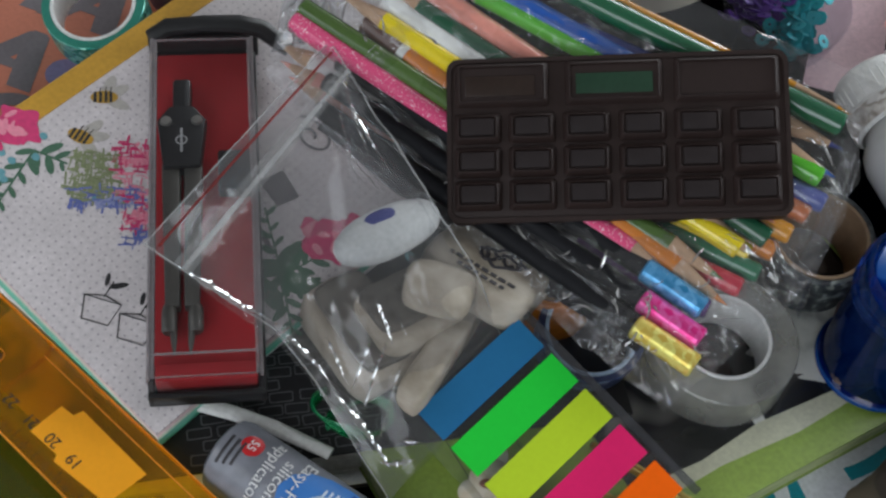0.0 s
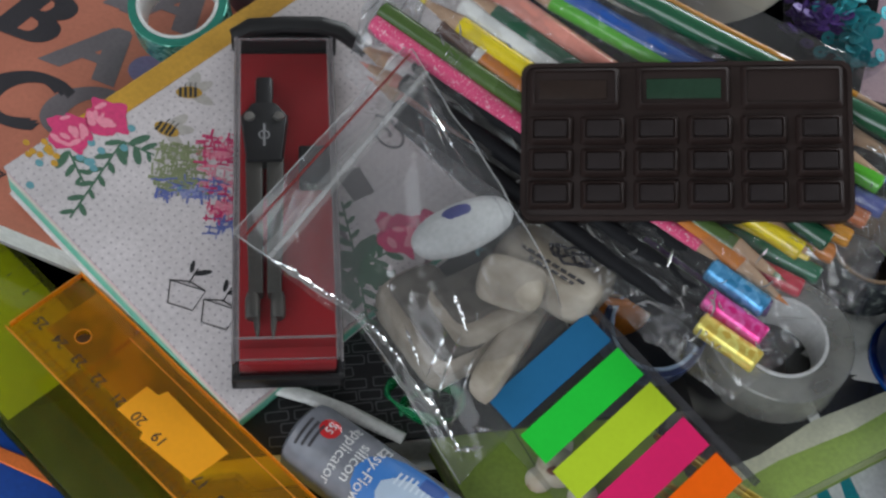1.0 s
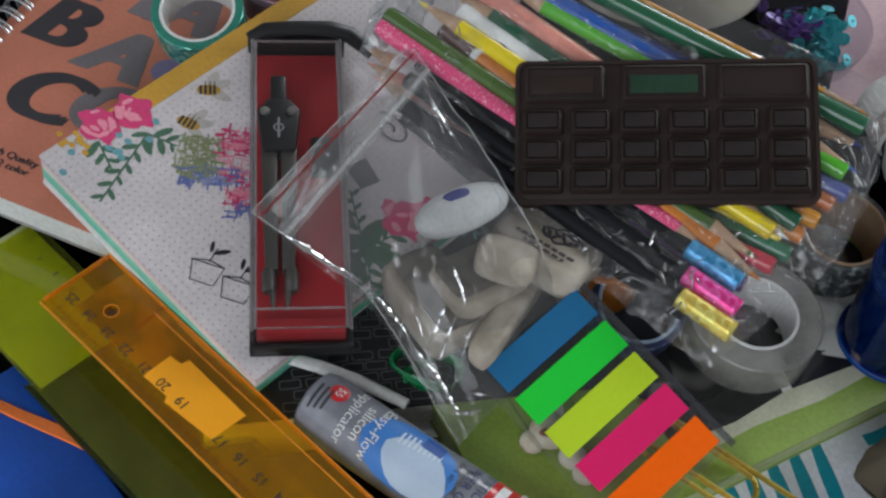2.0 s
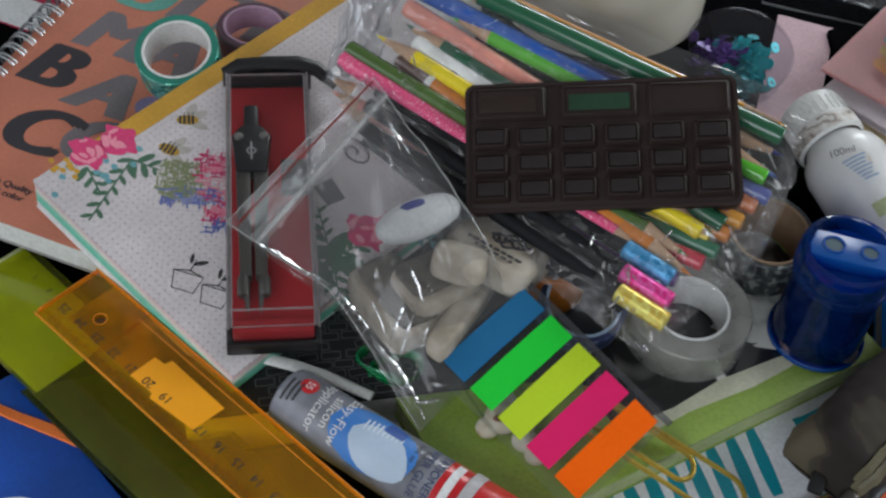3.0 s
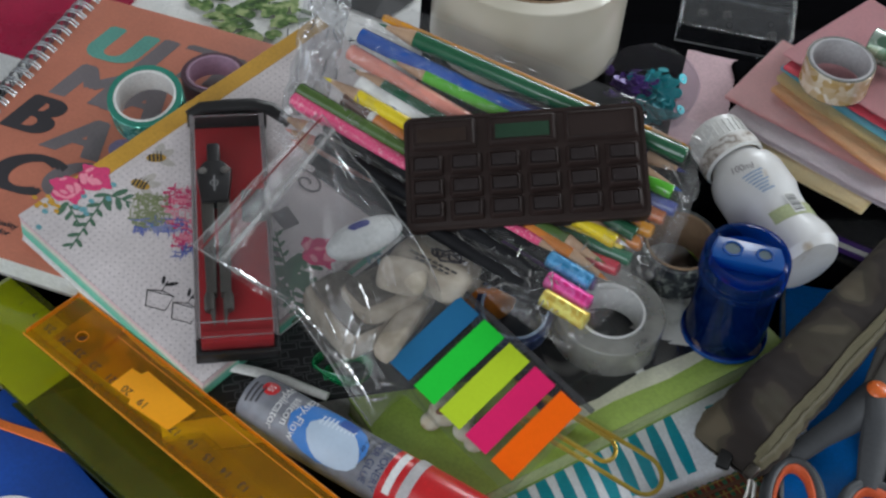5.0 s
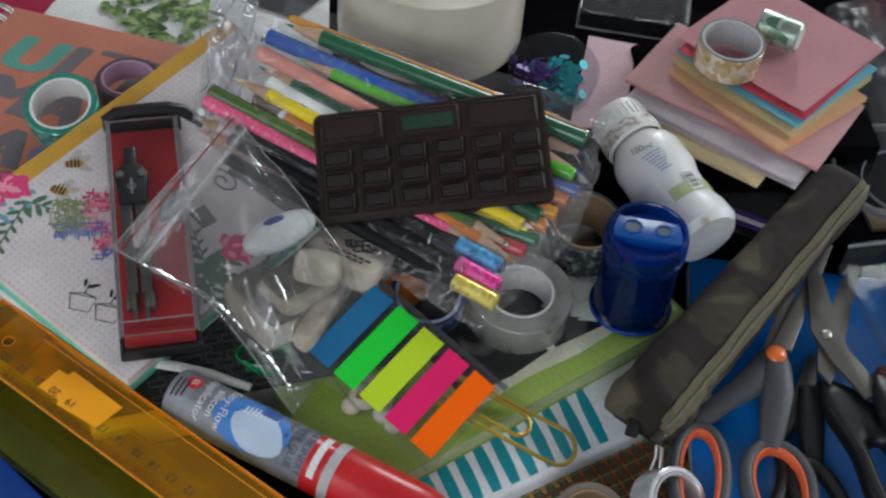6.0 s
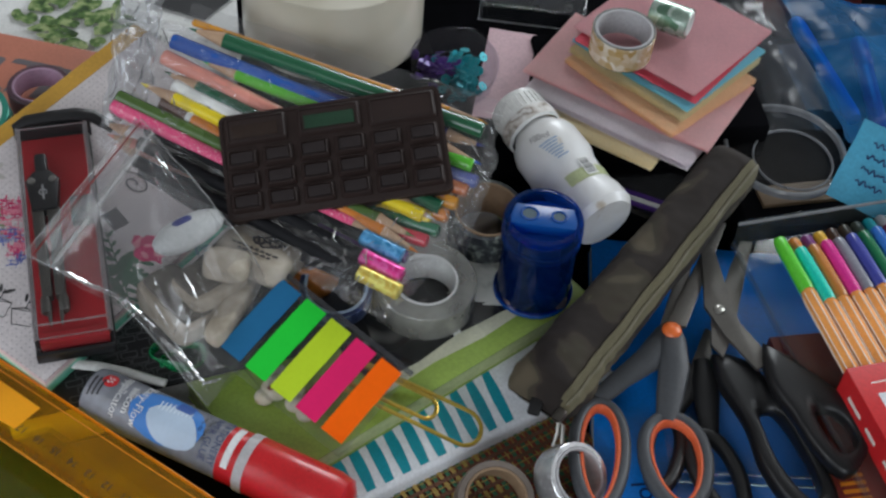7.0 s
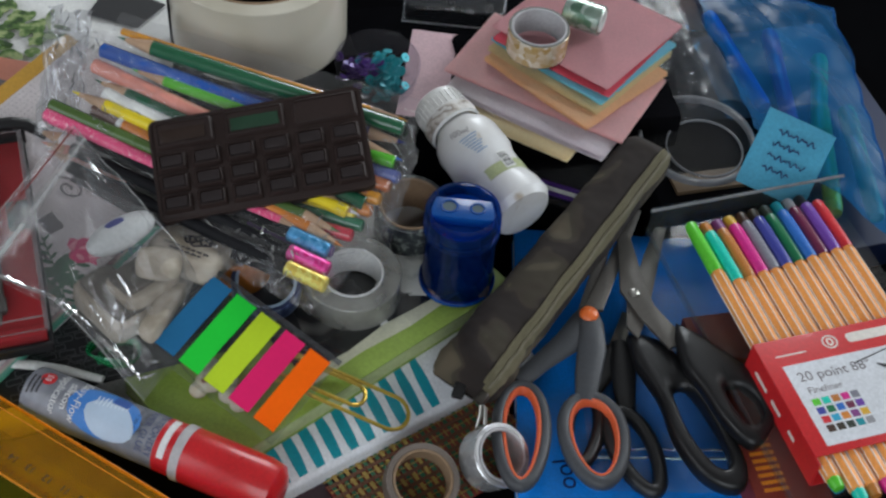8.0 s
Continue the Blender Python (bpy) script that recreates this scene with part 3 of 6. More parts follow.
for k in range(24):  # outline seen from the hole, for a clean ring round it
    a = 2 * math.pi * k / 24
    dx, dy = math.cos(a), math.sin(a)
    t = min(((32 - 21) / dx if dx > 1e-6 else 9e9), ((0.5 - 21) / dx if dx < -1e-6 else 9e9), ((RW - 12) / dy if dy > 1e-6 else 9e9), (-12 / dy if dy < -1e-6 else 9e9))
    outer.append((21 + dx * t, 12 + dy * t))
part("blade", join(loop_band(outer, hole, 0, 2.6), prism([(32, 0), (255, 0), (255, RW), (32, RW)], 0, 2.6)), YEL, rl)
part("bevelled_edge", prism([(0.5, -3), (255, -3), (255, 0), (0.5, 0)], 0.2, 1.4), YEL, rl)
EDGE = mat("orange_edge", (0.85, 0.30, 0.02), 0.3)
part("edge", box(255, 0.5, 1.6, 0.2, (127, -3.2, 0)), EDGE, rl)
part("edge", box(255, 0.5, 2.6, 0.2, (127, RW + 0.2, 0)), EDGE, rl)
part("edge", box(0.5, RW + 2, 2.6, 0.2, (0.3, RW / 2 - 1, 0)), EDGE, rl)
part("groove", box(222, 0.4, 0.12, 0, (143, RW - 4.5, 2.6)), EDGE, rl)
part("hole_rim", loop_band(ellipse(2.9, 2.9, 24, 21, 12), ellipse(2.5, 2.5, 24, 21, 12), 2.4, 2.75), EDGE, rl)
for k in range(0, 240):
    L = 4 if k % 10 == 0 else 3 if k % 5 == 0 else 1.8
    part("scale_mark", box(0.16, L, 0.05, 0, (7.5 + k, -2.6 + L / 2, 2.64)), INK, rl) if k % 2 == 0 or k % 5 == 0 else None
for k in range(25):
    lettering("digit", str(25 - k), 5.2, INK, rl, put((7.5 + k * 10, 5.5, 2.68), 180))
stk = part("price_sticker", prism([(50, 3), (62, 3.5), (63, 1.5), (85, 3.5), (86, 18), (56, 18.5), (55, 15.5), (50, 15)], 2.68, 2.85), mat("orange_label", (1.0, 0.40, 0.006), 0.6, vary=0.03, stain=0.04, bump=0.02), rl, "torn orange price sticker")
for k, d in enumerate((20, 19)):
    lettering("digit", str(d), 5.2, INK, rl, put((57.5 + k * 10, 5.8, 2.95), 180))

# ---- the middle: green book, striped pouch, glue, flags ----
LIME = mat("lime_cover", (0.25, 0.36, 0.06), 0.4, coat=0.3)
gb = thing("green_book", put((-35, -105, 13), 31), "lime green book with a dark animal photograph", "book")
GW, GH = 190, 150
block_book(gb, GW, GH, 12, LIME, mat("green_leaves", (0.46, 0.52, 0.26), 0.8), 1.0)
photo = blotch("animal_photo", [(0.40, (0.012, 0.013, 0.013)), (0.52, (0.03, 0.03, 0.032)), (0.60, (0.45, 0.45, 0.43)), (0.72, (0.6, 0.6, 0.58))], 22, 0.25, 2, 0.5, coat=0.5, seed=3.0)
part("photograph", prism([(69, 16), (187, 16), (187, 120), (69, 120)], 12.03, 12.1), photo, gb, "blurred black and white photograph")
fur = [(162 + 30 * (1 + 0.18 * math.sin(5 * a) + 0.12 * math.sin(11 * a + 1)) * math.cos(a) * 0.8, 37 + 19 * (1 + 0.2 * math.cos(4 * a) + 0.1 * math.sin(9 * a)) * math.sin(a)) for a in np.linspace(0, 6.283, 60)[:-1]]
part("white_fur", prism(fur, 12.12, 12.16), blotch("white_fur_print", [(0.35, (0.25, 0.25, 0.24)), (0.5, (0.55, 0.56, 0.52)), (0.65, (0.66, 0.66, 0.62))], 60, 0.3, 4), gb, "white printed fur")
part("fur_streak", prism([(118, 16.5), (122, 16.5), (126, 34), (121, 36)], 12.12, 12.16), MATS["white_fur_print"], gb)
part("cream_strip", prism([(69, 11), (100, 12.5), (130, 10.5), (160, 12), (187, 10), (187, 19), (150, 17.5), (120, 19.5), (95, 17), (69, 18.5)], 12.17, 12.2), mat("cream_ink", (0.55, 0.55, 0.40), 0.5), gb)
for pts in ([(26, 44), (46, 44), (46, 79), (26, 79), (26, 44)],):
    part("ruled_frame", tube([(x, y, 12.08) for x, y in pts], 0.2, 4), mat("olive_ink", (0.06, 0.09, 0.02), 0.6, bump=0), gb)
lettering("title", "II KI", 7, MATS["olive_ink"], gb, put((40, 60, 12.08), 60))
lettering("title", "KAI", 5, MATS["olive_ink"], gb, put((31, 66, 12.08), 60))

tp = thing("striped_pouch", put((-1, -111, 0), 25), "white pouch with turquoise zebra stripes", "pouch")
part("body", box(150, 85, 13, 2.5, (75, 42.5, 0), 3), mat("white_vinyl", (0.70, 0.72, 0.76), 0.35, coat=0.2), tp)
TQ = mat("turquoise_ink", (0.0, 0.26, 0.33), 0.4, bump=0)
for k in range(10):
    x = 4 + k * 9.4
    bend = 4 + 0.7 * k
    pts = [(x + 1.5 * math.sin(v * 3) + bend * v * v * 0.6, 3 + 34 * v) for v in np.linspace(0, 1, 9)]
    w = [2.0 + 0.9 * math.sin(math.pi * min(1, v + 0.1)) for v in np.linspace(0, 1, 9)]
    part("stripe", prism([(a - b, y) for (a, y), b in zip(pts, w)] + [(a + b, y) for (a, y), b in reversed(list(zip(pts, w)))], 13.03, 13.1), TQ, tp)

for k in range(4):
    cxy = [(104 + 40 * t + 3 * k, 6 + 7.5 * k + 16 * t ** 1.6 - 2 * k * t) for t in np.linspace(0, 1, 10)]
    part("stripe", prism([(x, y - 2.4) for x, y in cxy] + [(x, y + 2.4) for x, y in reversed(cxy)], 13.03, 13.1), TQ, tp)

# glue pen
g0, g1 = Vector((-114, -48, 28)), Vector((-2, -119, 26))
axis = g1 - g0
gl = thing("glue_pen", plane_pose(g0, axis, (0.5, 1, 0.2)), "clear glue pen with a blue label and a red cap", "glue")
toX = Matrix.Rotation(radians(90), 4, "Y")
LEN = axis.length
body = [(0.01, 0), (9, 0.3), (11.6, 2), (12.5, 5), (12.5, LEN * 0.61)]
part("barrel", moved(lathe(body, 40), toX), clear("frosted_plastic", (0.55, 0.56, 0.60), (0.27, 0.28, 0.32), milk=0.8, gloss=0.05, rough=0.2), gl, "grey translucent barrel")
part("cap", moved(lathe([(12.9, LEN * 0.61), (13.3, LEN * 0.62), (13.3, LEN * 0.93), (12, LEN * 0.98), (8, LEN), (0.01, LEN)], 40), toX), mat("red_plastic", (0.55, 0.015, 0.02), 0.3, coat=0.3), gl, "glossy red cap")


def wrap(name, a0, a1, x0, x1, r, material, parent, label="", shape=None, n=16):
    """A label curved round an x axis, angles in degrees from the upper normal."""
    def fn(u, v):
        x, a = (x0 + (x1 - x0) * u, radians(a0 + (a1 - a0) * v)) if shape is None else shape(u, v)
        return (x, r * math.sin(a), r * math.cos(a))
    return part(name, grid(n, n, fn), material, parent, label)


BLUEL = mat("blue_label", (0.05, 0.20, 0.55), 0.4, vary=0.03)
wrap("label_patch", -60, 45, LEN * 0.20, LEN * 0.42, 12.85, BLUEL, gl, "blue oval label", lambda u, v: (LEN * 0.31 + LEN * 0.14 * u * math.cos(6.283 * v) + LEN * 0.02, radians(-6 + 58 * u * math.sin(6.283 * v))))
PALEB = mat("pale_blue_label", (0.45, 0.55, 0.68), 0.4, vary=0.03)
wrap("label_swirl", 0, 0, 0, 0, 13.05, PALEB, gl, "pale brush picture", lambda u, v: (LEN * 0.36 + LEN * (0.098 - 0.015 * math.sin(12.566 * v)) * u * math.cos(6.283 * v), radians(-18 + 42 * u * math.sin(6.283 * v))))
for k in range(9):
    wrap("brush_bristle", 4 + 1.2 * k, 30 - 0.8 * (k - 4) ** 2 * 0.4, LEN * (0.285 + 0.014 * k), LEN * (0.285 + 0.014 * k + 0.006), 13.12, mat("ice_blue_label", (0.62, 0.70, 0.80), 0.4, vary=0.03), gl, n=5)
wrap("blue_streak", 20, 44, LEN * 0.34, LEN * 0.40, 13.14, mat("deep_blue_label", (0.02, 0.08, 0.32), 0.4, vary=0.03), gl, n=6)
wrap("red_badge", 0, 0, 0, 0, 12.7, MATS["red_plastic"], gl, "red round badge", lambda u, v: (LEN * 0.085 + 3.6 * u * math.cos(6.283 * v), radians(20 + 17 * u * math.sin(6.283 * v))))
wrap("red_band", -100, 100, LEN * 0.545, LEN * 0.61, 12.7, MATS["red_plastic"], gl)
wrap("grey_band", -110, 110, LEN * 0.615, LEN * 0.65, 13.5, mat("grey_ring", (0.45, 0.43, 0.44), 0.4), gl)


def wrapped_text(body, size, x, ang, r, material, parent, turn=-90, stretch=1.0, name="printed_word"):
    cu = bpy.data.curves.new("text", "FONT")
    cu.body, cu.size, cu.align_x, cu.align_y = body, size, "CENTER", "CENTER"
    tmp = bpy.data.objects.new("text", cu)
    me = bpy.data.meshes.new_from_object(tmp)
    bpy.data.objects.remove(tmp)
    c, s = math.cos(radians(turn)), math.sin(radians(turn))
    for v in me.vertices:
        a, b = v.co.x * stretch, v.co.y
        lx, ly = c * a - s * b, s * a + c * b
        w = radians(ang) + ly / r
        v.co = Vector((x + lx, r * math.sin(w), r * math.cos(w))) * MM
    me.materials.append(material)
    ob = new(name, me)
    ob.parent = parent
    return ob


WINK = mat("white_ink", (0.75, 0.75, 0.75), 0.5, bump=0)
for k, w in enumerate(("Easy-Flow", "silicon", "applicator")):
    wrapped_text(w, 5.6, LEN * 0.225 - k * 5.3, -2, 13.2, WINK, gl)
wrapped_text("55", 4.0, LEN * 0.085, 20, 12.85, WINK, gl)
for k, w in enumerate(("Non-toxic", "Extra strong")):
    wrapped_text(w, 2.9, LEN * 0.475 - k * 3.2, 10, 12.8, DARKINK, gl)
for k, w in enumerate(("STATIONERY", "PAPER GLUE")):
    wrapped_text(w, 4.6, LEN * 0.535 - k * 4.8 - 1, 2, 12.8, mat("navy_ink", (0.03, 0.04, 0.12), 0.5, bump=0), gl)
wrap("brand_bar", -50, 52, LEN * 0.565, LEN * 0.59, 12.85, WINK, gl)
for k in range(3):
    wrap("fine_print", -20 - 4 * k, 18, LEN * 0.05 - k * 2.2 + 2, LEN * 0.05 - k * 2.2 + 3, 12.7, DARKINK, gl)

# page flags on a clear card
F0, Fx, Fy = Vector((-21, -15, 55)), Vector((27 + 21, -59 + 15, 40 - 55)), Vector((-53 + 21, -42 + 15, 45 - 55))
fg = thing("page_flags", plane_pose(F0, Fx, -Fy), "clear card of five neon page flags", "sticky notes")
L5 = Fx.length
part("clear_card", prism([(-8, -48), (L5 + 3, -48), (L5 + 3, 4), (-8, 4)], -1.4, -0.6), CLEAR, fg)
part("card_lip", prism([(-8, 1.6), (L5 + 4, 1.6), (L5 + 4, 4.2), (-8, 4.2)], -0.6, 0.0), clear("smoky_clear", (0.55, 0.56, 0.6), (0.3, 0.3, 0.33), milk=0.08), fg)
for k, (c, lab) in enumerate((((0.02, 0.14, 0.30), "blue"), ((0.02, 0.62, 0.05), "green"), ((0.50, 0.68, 0.03), "yellow"), ((0.76, 0.02, 0.14), "pink"), ((1.0, 0.14, 0.004), "orange"))):
    w = 11.9
    x0 = -5 + k * (L5 + 5 - w) / 4
    m_ = mat("neon_" + lab, c, 0.7, vary=0.03, stain=0.04, bump=0.01, spec=0.08)
    bm = grid(3, 14, lambda u, v: (x0 + w * u, -43 * v, 0.4 + 0.8 * math.sin(v * 3.0) + 0.25 * k % 0.5))
    part("flag", bm, m_, fg, "neon " + lab + " paper flag")
    part("flag_tail", grid(2, 4, lambda u, v: (x0 + w * u, -19 * v, 0.1 + 0.3 * math.sin(v * 3))), m_, fg)

rab = thing("rabbit_figure", put((-30, -54, 26), -38), "small cream figure half under the page flags", "figure")
bmr = []
for x, y, r in ((0, 0, 7), (6, 4, 6), (-5, 7, 5), (12, -2, 5), (-2, -7, 4.5), (19, -4, 4.5)):
    b = bmesh.new()
    bmesh.ops.create_icosphere(b, subdivisions=3, radius=r)
    bmesh.ops.scale(b, vec=(1.0, 1.0, 0.7), verts=b.verts)
    bmesh.ops.translate(b, vec=(x, y, r * 0.5), verts=b.verts)
    bmr.append(b)
rabm = link("rabbit_body", join(*bmr), blotch("cream_fur", [(0.3, (0.35, 0.24, 0.14)), (0.42, (0.55, 0.48, 0.36)), (0.6, (0.6, 0.56, 0.46))], 120, 0.7), rab)

part("ear_patch", moved(pebble(4.6, 3.0, 1.6, 2.0, 1.0, 0.05), at_mm(1, -4.5, 8.2, 40)), mat("russet_patch", (0.22, 0.07, 0.04), 0.7), rab, "russet painted patch")
part("eye", moved(pebble(1.6, 1.6, 1.0, 3.0, 1.0, 0.02), at_mm(-6, 3.0, 7.6)), BLACK, rab, "black eye")
pc = thing("paper_clip", plane_pose((30, -66, 28), (62 - 30, -80 + 66, 17 - 28), (0.3, 1, 0.2)), "large gold paper clip", "paper clip")


def arc(cx, cy, r, a0, a1, n=14):
    return [(cx + r * math.cos(radians(a0 + (a1 - a0) * k / n)), cy + r * math.sin(radians(a0 + (a1 - a0) * k / n)), 0) for k in range(n + 1)]


part("wire", tube([(-38, -8.5, 0)] + arc(28, -0.0, 8.8, -90, 90) + [(-34, 8.0, 0)], 1.05, 8), mat("gold_wire", (0.60, 0.42, 0.08), 0.3, 0.85), pc)
part("inner_wire", tube([(-38, 6.5, 0.3)] + [(x, y, 0.3) for x, y, _ in arc(8, 0.8, 5.6, 90, -90)] + [(-38, -5.0, 0.3)], 1.05, 8), MATS["gold_wire"], pc)

# flattened tube standing for a flat white strip
ws = thing("slim_white_strip", put((0, 0, 0)), "slim white strip lying on the black notebook", "pen")
part("barrel", tube([(-128, -33, 31), (-112, -36.5, 31), (-98, -41, 31), (-80, -49, 31)], [2.4, 2.6, 2.6, 2.2], 12, flat=0.6), WHITE, ws)

# ---- drawing compass in its case ----
RED = mat("red_felt", (0.33, 0.007, 0.012), 0.85, grain=1500, bump=0.1)
CASE = put((-117.7, -40.3, 42.5), 7.2, 5.7)
cc = thing("compass_case", CASE, "drawing compass in a red-lined case with clear lid", "compass case")
CW, CL = 35.4, 130.3
part("tray", join(box(CW, CL, 2, 0.5, (0, CL / 2, 0)), box(CW, 2, 6.5, 0.5, (0, 1, 0)), box(CW, 2, 6, 0.5, (0, CL - 1, 0)), box(2, CL, 6, 0.5, (-CW / 2 + 1, CL / 2, 0)), box(2, CL, 6, 0.5, (CW / 2 - 1, CL / 2, 0))), BLACK, cc, "black plastic tray")
part("hinge_end", join(box(CW + 2, 4, 12, 1.2, (0, CL + 2, 0)), tube([(-CW / 2, CL + 2, 11), (-CW / 2 + 6, CL + 4, 14), (0, CL + 4.5, 15), (CW / 2 - 5, CL + 4, 15), (CW / 2 + 3, CL + 3, 13), (CW / 2 + 12, CL - 3, 9)], [3.4, 3.6, 3.2, 3.6, 3.6, 3.0], 10, flat=0.8)), BLACK, cc, "black arched hinge")
part("felt_bed", join(box(CW - 4, CL - 13, 6, 0.6, (0, CL / 2 + 4, 1.5)), box(CW - 5, 6, 9, 0.8, (0, 6.5, 1.5))), RED, cc, "red flocked bed")
LID = clear("lid_clear", (0.93, 0.93, 0.94), (0.7, 0.7, 0.72), milk=0.006, gloss=0.02)
EDGEC = clear("lid_edge", (0.72, 0.70, 0.71), (0.6, 0.55, 0.56), milk=0.22, gloss=0.08)
lid = part("lid", grid(2, 2, lambda u, v: ((CW - 1) * (u - 0.5), 1.5 + (CL - 3) * v, 16)), LID, cc, "clear lid")
for x in (-CW / 2 + 0.6, CW / 2 - 0.6):
    part("lid_side", grid(2, 2, lambda u, v: (x, 1.5 + (CL - 3) * u, 6 + 10 * v)), LID, lid)
for y in (1.4, CL - 1.6):
    part("lid_end", grid(2, 2, lambda u, v: ((CW - 1) * (u - 0.5), y, 6.5 + 9.5 * v)), LID, lid)
part("lid_ridge", tube([(-CW / 2 + 2.2, 2.5, 16), (CW / 2 - 2.2, 2.5, 16), (CW / 2 - 2.2, CL - 3, 16), (-CW / 2 + 2.2, CL - 3, 16)], 0.6, 6, True), EDGEC, lid)
part("lid_ridge", tube([(-CW / 2 + 1, 10, 16), (CW / 2 - 1, 10, 16)], 0.5, 6), EDGEC, lid)
part("lid_ridge", tube([(-CW / 2 + 1, 1.5, 16), (-CW / 2 + 1, CL - 2, 16)], 0.55, 6), EDGEC, lid)
part("lid_ridge", tube([(CW / 2 - 1, 1.5, 16), (CW / 2 - 1, CL - 2, 16)], 0.55, 6), EDGEC, lid)
DARKMETAL = mat("grey_metal", (0.10, 0.095, 0.085), 0.45, 0.5)
cp = thing("drawing_compass", CASE @ put((0, 0, 7.5)) @ Matrix.Diagonal((1, 0.925, 1, 1)), "black and grey metal drawing compass lying closed", "compass")
HX = -7
part("grip", box(6, 22, 6, 1.2, (HX, CL - 19, 0), 2), BLACK, cp)
part("head", prism([(HX - 6, 84), (HX + 6, 84), (HX + 8, 104), (HX + 4, 110), (HX - 4, 110), (HX - 8, 104)], 0, 6.5, 1.0), BLACK, cp)
for s in (-1, 1):
    part("screw", moved(lathe([(0.01, 1.2), (1.7, 1.0), (2.0, 0)], 16), at_mm(HX + s * 5, 103, 6.5)), STEEL, cp)
    part("arm", prism([(HX + s * 0.7, 30), (HX + s * 0.7, 86), (HX + s * 6.5, 86), (HX + s * 5.2, 30)][::s], 0.5, 5.0, 0.5), DARKMETAL, cp)
    part("knob", moved(lathe([(0.01, -4), (1.9, -4), (2.4, -2), (2.4, 5), (1.8, 6), (0.01, 6)], 16), at_mm(HX + s * 4, 27, 3) @ Matrix.Rotation(radians(90), 4, "X")), DARKMETAL, cp)
    part("point", tube([(HX + s * 3.4, 32, 3), (HX + s * 2.6, 18, 3), (HX + s * 2.4, 13, 3)], [1.6, 1.0, 0.3], 8), DARKMETAL, cp)
part("emblem", moved(loop_band(ellipse(2, 2, 18), ellipse(1.5, 1.5, 18), 0, 0.1), at_mm(HX, 95, 6.55)), mat("silver_ink", (0.3, 0.3, 0.3), 0.4), cp)
part("emblem_bar", box(0.8, 10, 0.1, 0, (HX, 95, 6.53)), MATS["silver_ink"], cp)
ldb = thing("lead_box", CASE @ put((0, 0, 7.5)) @ Matrix.Diagonal((1, 0.925, 1, 1)), "small black box of leads in the case", "lead box")
part("shell", box(11, 17, 5, 0.8, (10, 83, 0)), BLACK, ldb)

# ---- zip bag with erasers ----


RUBBER = blotch("worn_rubber", [(0.30, (0.24, 0.20, 0.15)), (0.5, (0.40, 0.35, 0.285)), (0.66, (0.52, 0.47, 0.40))], 55, 0.75, 5, 0.4)
GREYTOP = blotch("grey_top_rubber", [(0.3, (0.070, 0.062, 0.052)), (0.6, (0.135, 0.120, 0.102))], 140, 0.8, 5)
er = "erasers in the bag"


def eraser(m, size, seed, r, label, worn=True):
    e = thing("eraser", m, label, "eraser", er)
    part("rubber", pebble(*size, seed, r, 0.07), RUBBER, e, smooth=180)
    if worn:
        # slightly raised piece on the upper side, darker grey than the rest
        part("grey_face", moved(pebble(size[0] * 0.88, size[1] * 0.78, size[2] * 0.34, seed, r * 0.6, 0.04), at_mm(0, 1.6, size[2] * 0.78)), GREYTOP, e, "grey upper face", smooth=180)
    return e


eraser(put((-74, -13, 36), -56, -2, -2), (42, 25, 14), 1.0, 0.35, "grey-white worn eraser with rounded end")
eraser(put((-58, -9, 44), 36, -6, 2), (31, 25, 13), 4.0, 0.22, "grey-white wedge eraser with a grey top")
eraser(put((-50, -8, 58), -14, -8), (22, 17, 11), 7.0, 0.75, "small rounded cream eraser", False)
eraser(put((-48, -22, 44), 63, -4, 6), (46, 9.5, 9), 9.0, 0.3, "long narrow worn eraser bar", False)
pe = thing("printed_eraser", put((-35, 5, 47), -33, -16), "cream block eraser with faded dark print", "eraser", er)
part("rubber", pebble(38, 30, 15, 11.0, 0.2, 0.04), RUBBER, pe, smooth=180)
for k, (w, y) in enumerate(((26, 11.5), (20, 8.0), (24, -8.5), (17, -11.5))):
    part("print_line", box(w, 1.3, 0.3, 0, (-1 + k, y, 15.0)), DARKINK, pe)
    part("print_gap", join(*[box(0.7, 1.5, 0.36, 0, (-1 + k - w / 2 + 2.2 + 3.1 * j + random.uniform(-0.4, 0.4), y, 15.0)) for j in range(int(w / 3.2))]), RUBBER, pe)
for dx, dy, rr in ((0, 0, 1.0), (4, 1, 0.7), (-4, -1, 0.6)):
    part("print_figure", moved(tube([(5.4 * rr * math.cos(a) * (1 + 0.25 * math.sin(5 * a)), 4.0 * rr * math.sin(a) * (1 + 0.3 * math.cos(4 * a)), 0) for a in np.linspace(0, 6.2, 40)], 0.55, 5), at_mm(3 + dx, dy, 15.2)), DARKINK, pe)
oe = thing("oval_eraser", put((-66, 7, 64), 34, -12), "white oval eraser with a blue ellipse", "eraser", er)
part("rubber", pebble(37, 18, 13, 13.0, 1.0, 0.05), mat("white_rubber", (0.55, 0.56, 0.56), 0.5), oe, smooth=180)
part("blue_mark", moved(pebble(15, 8.5, 4, 2.0, 1.0, 0.02), at_mm(-1, 1, 9.2)), mat("royal_blue_ink", (0.02, 0.03, 0.20), 0.5), oe, "blue printed ellipse")

BAG_LEFT = [(0.0, Vector((-138.4, -7.3, 78))), (0.38, Vector((-98.6, -27.4, 66))), (0.66, Vector((-85.5, -35.8, 48))), (1.0, Vector((-61, -64, 29)))]
BAG_RIGHT = [(0.0, Vector((-89.3, 75.5, 83))), (0.38, Vector((-66.1, 30.9, 84))), (0.66, Vector((-47.7, 1.9, 80))), (1.0, Vector((-27, -16, 45)))]


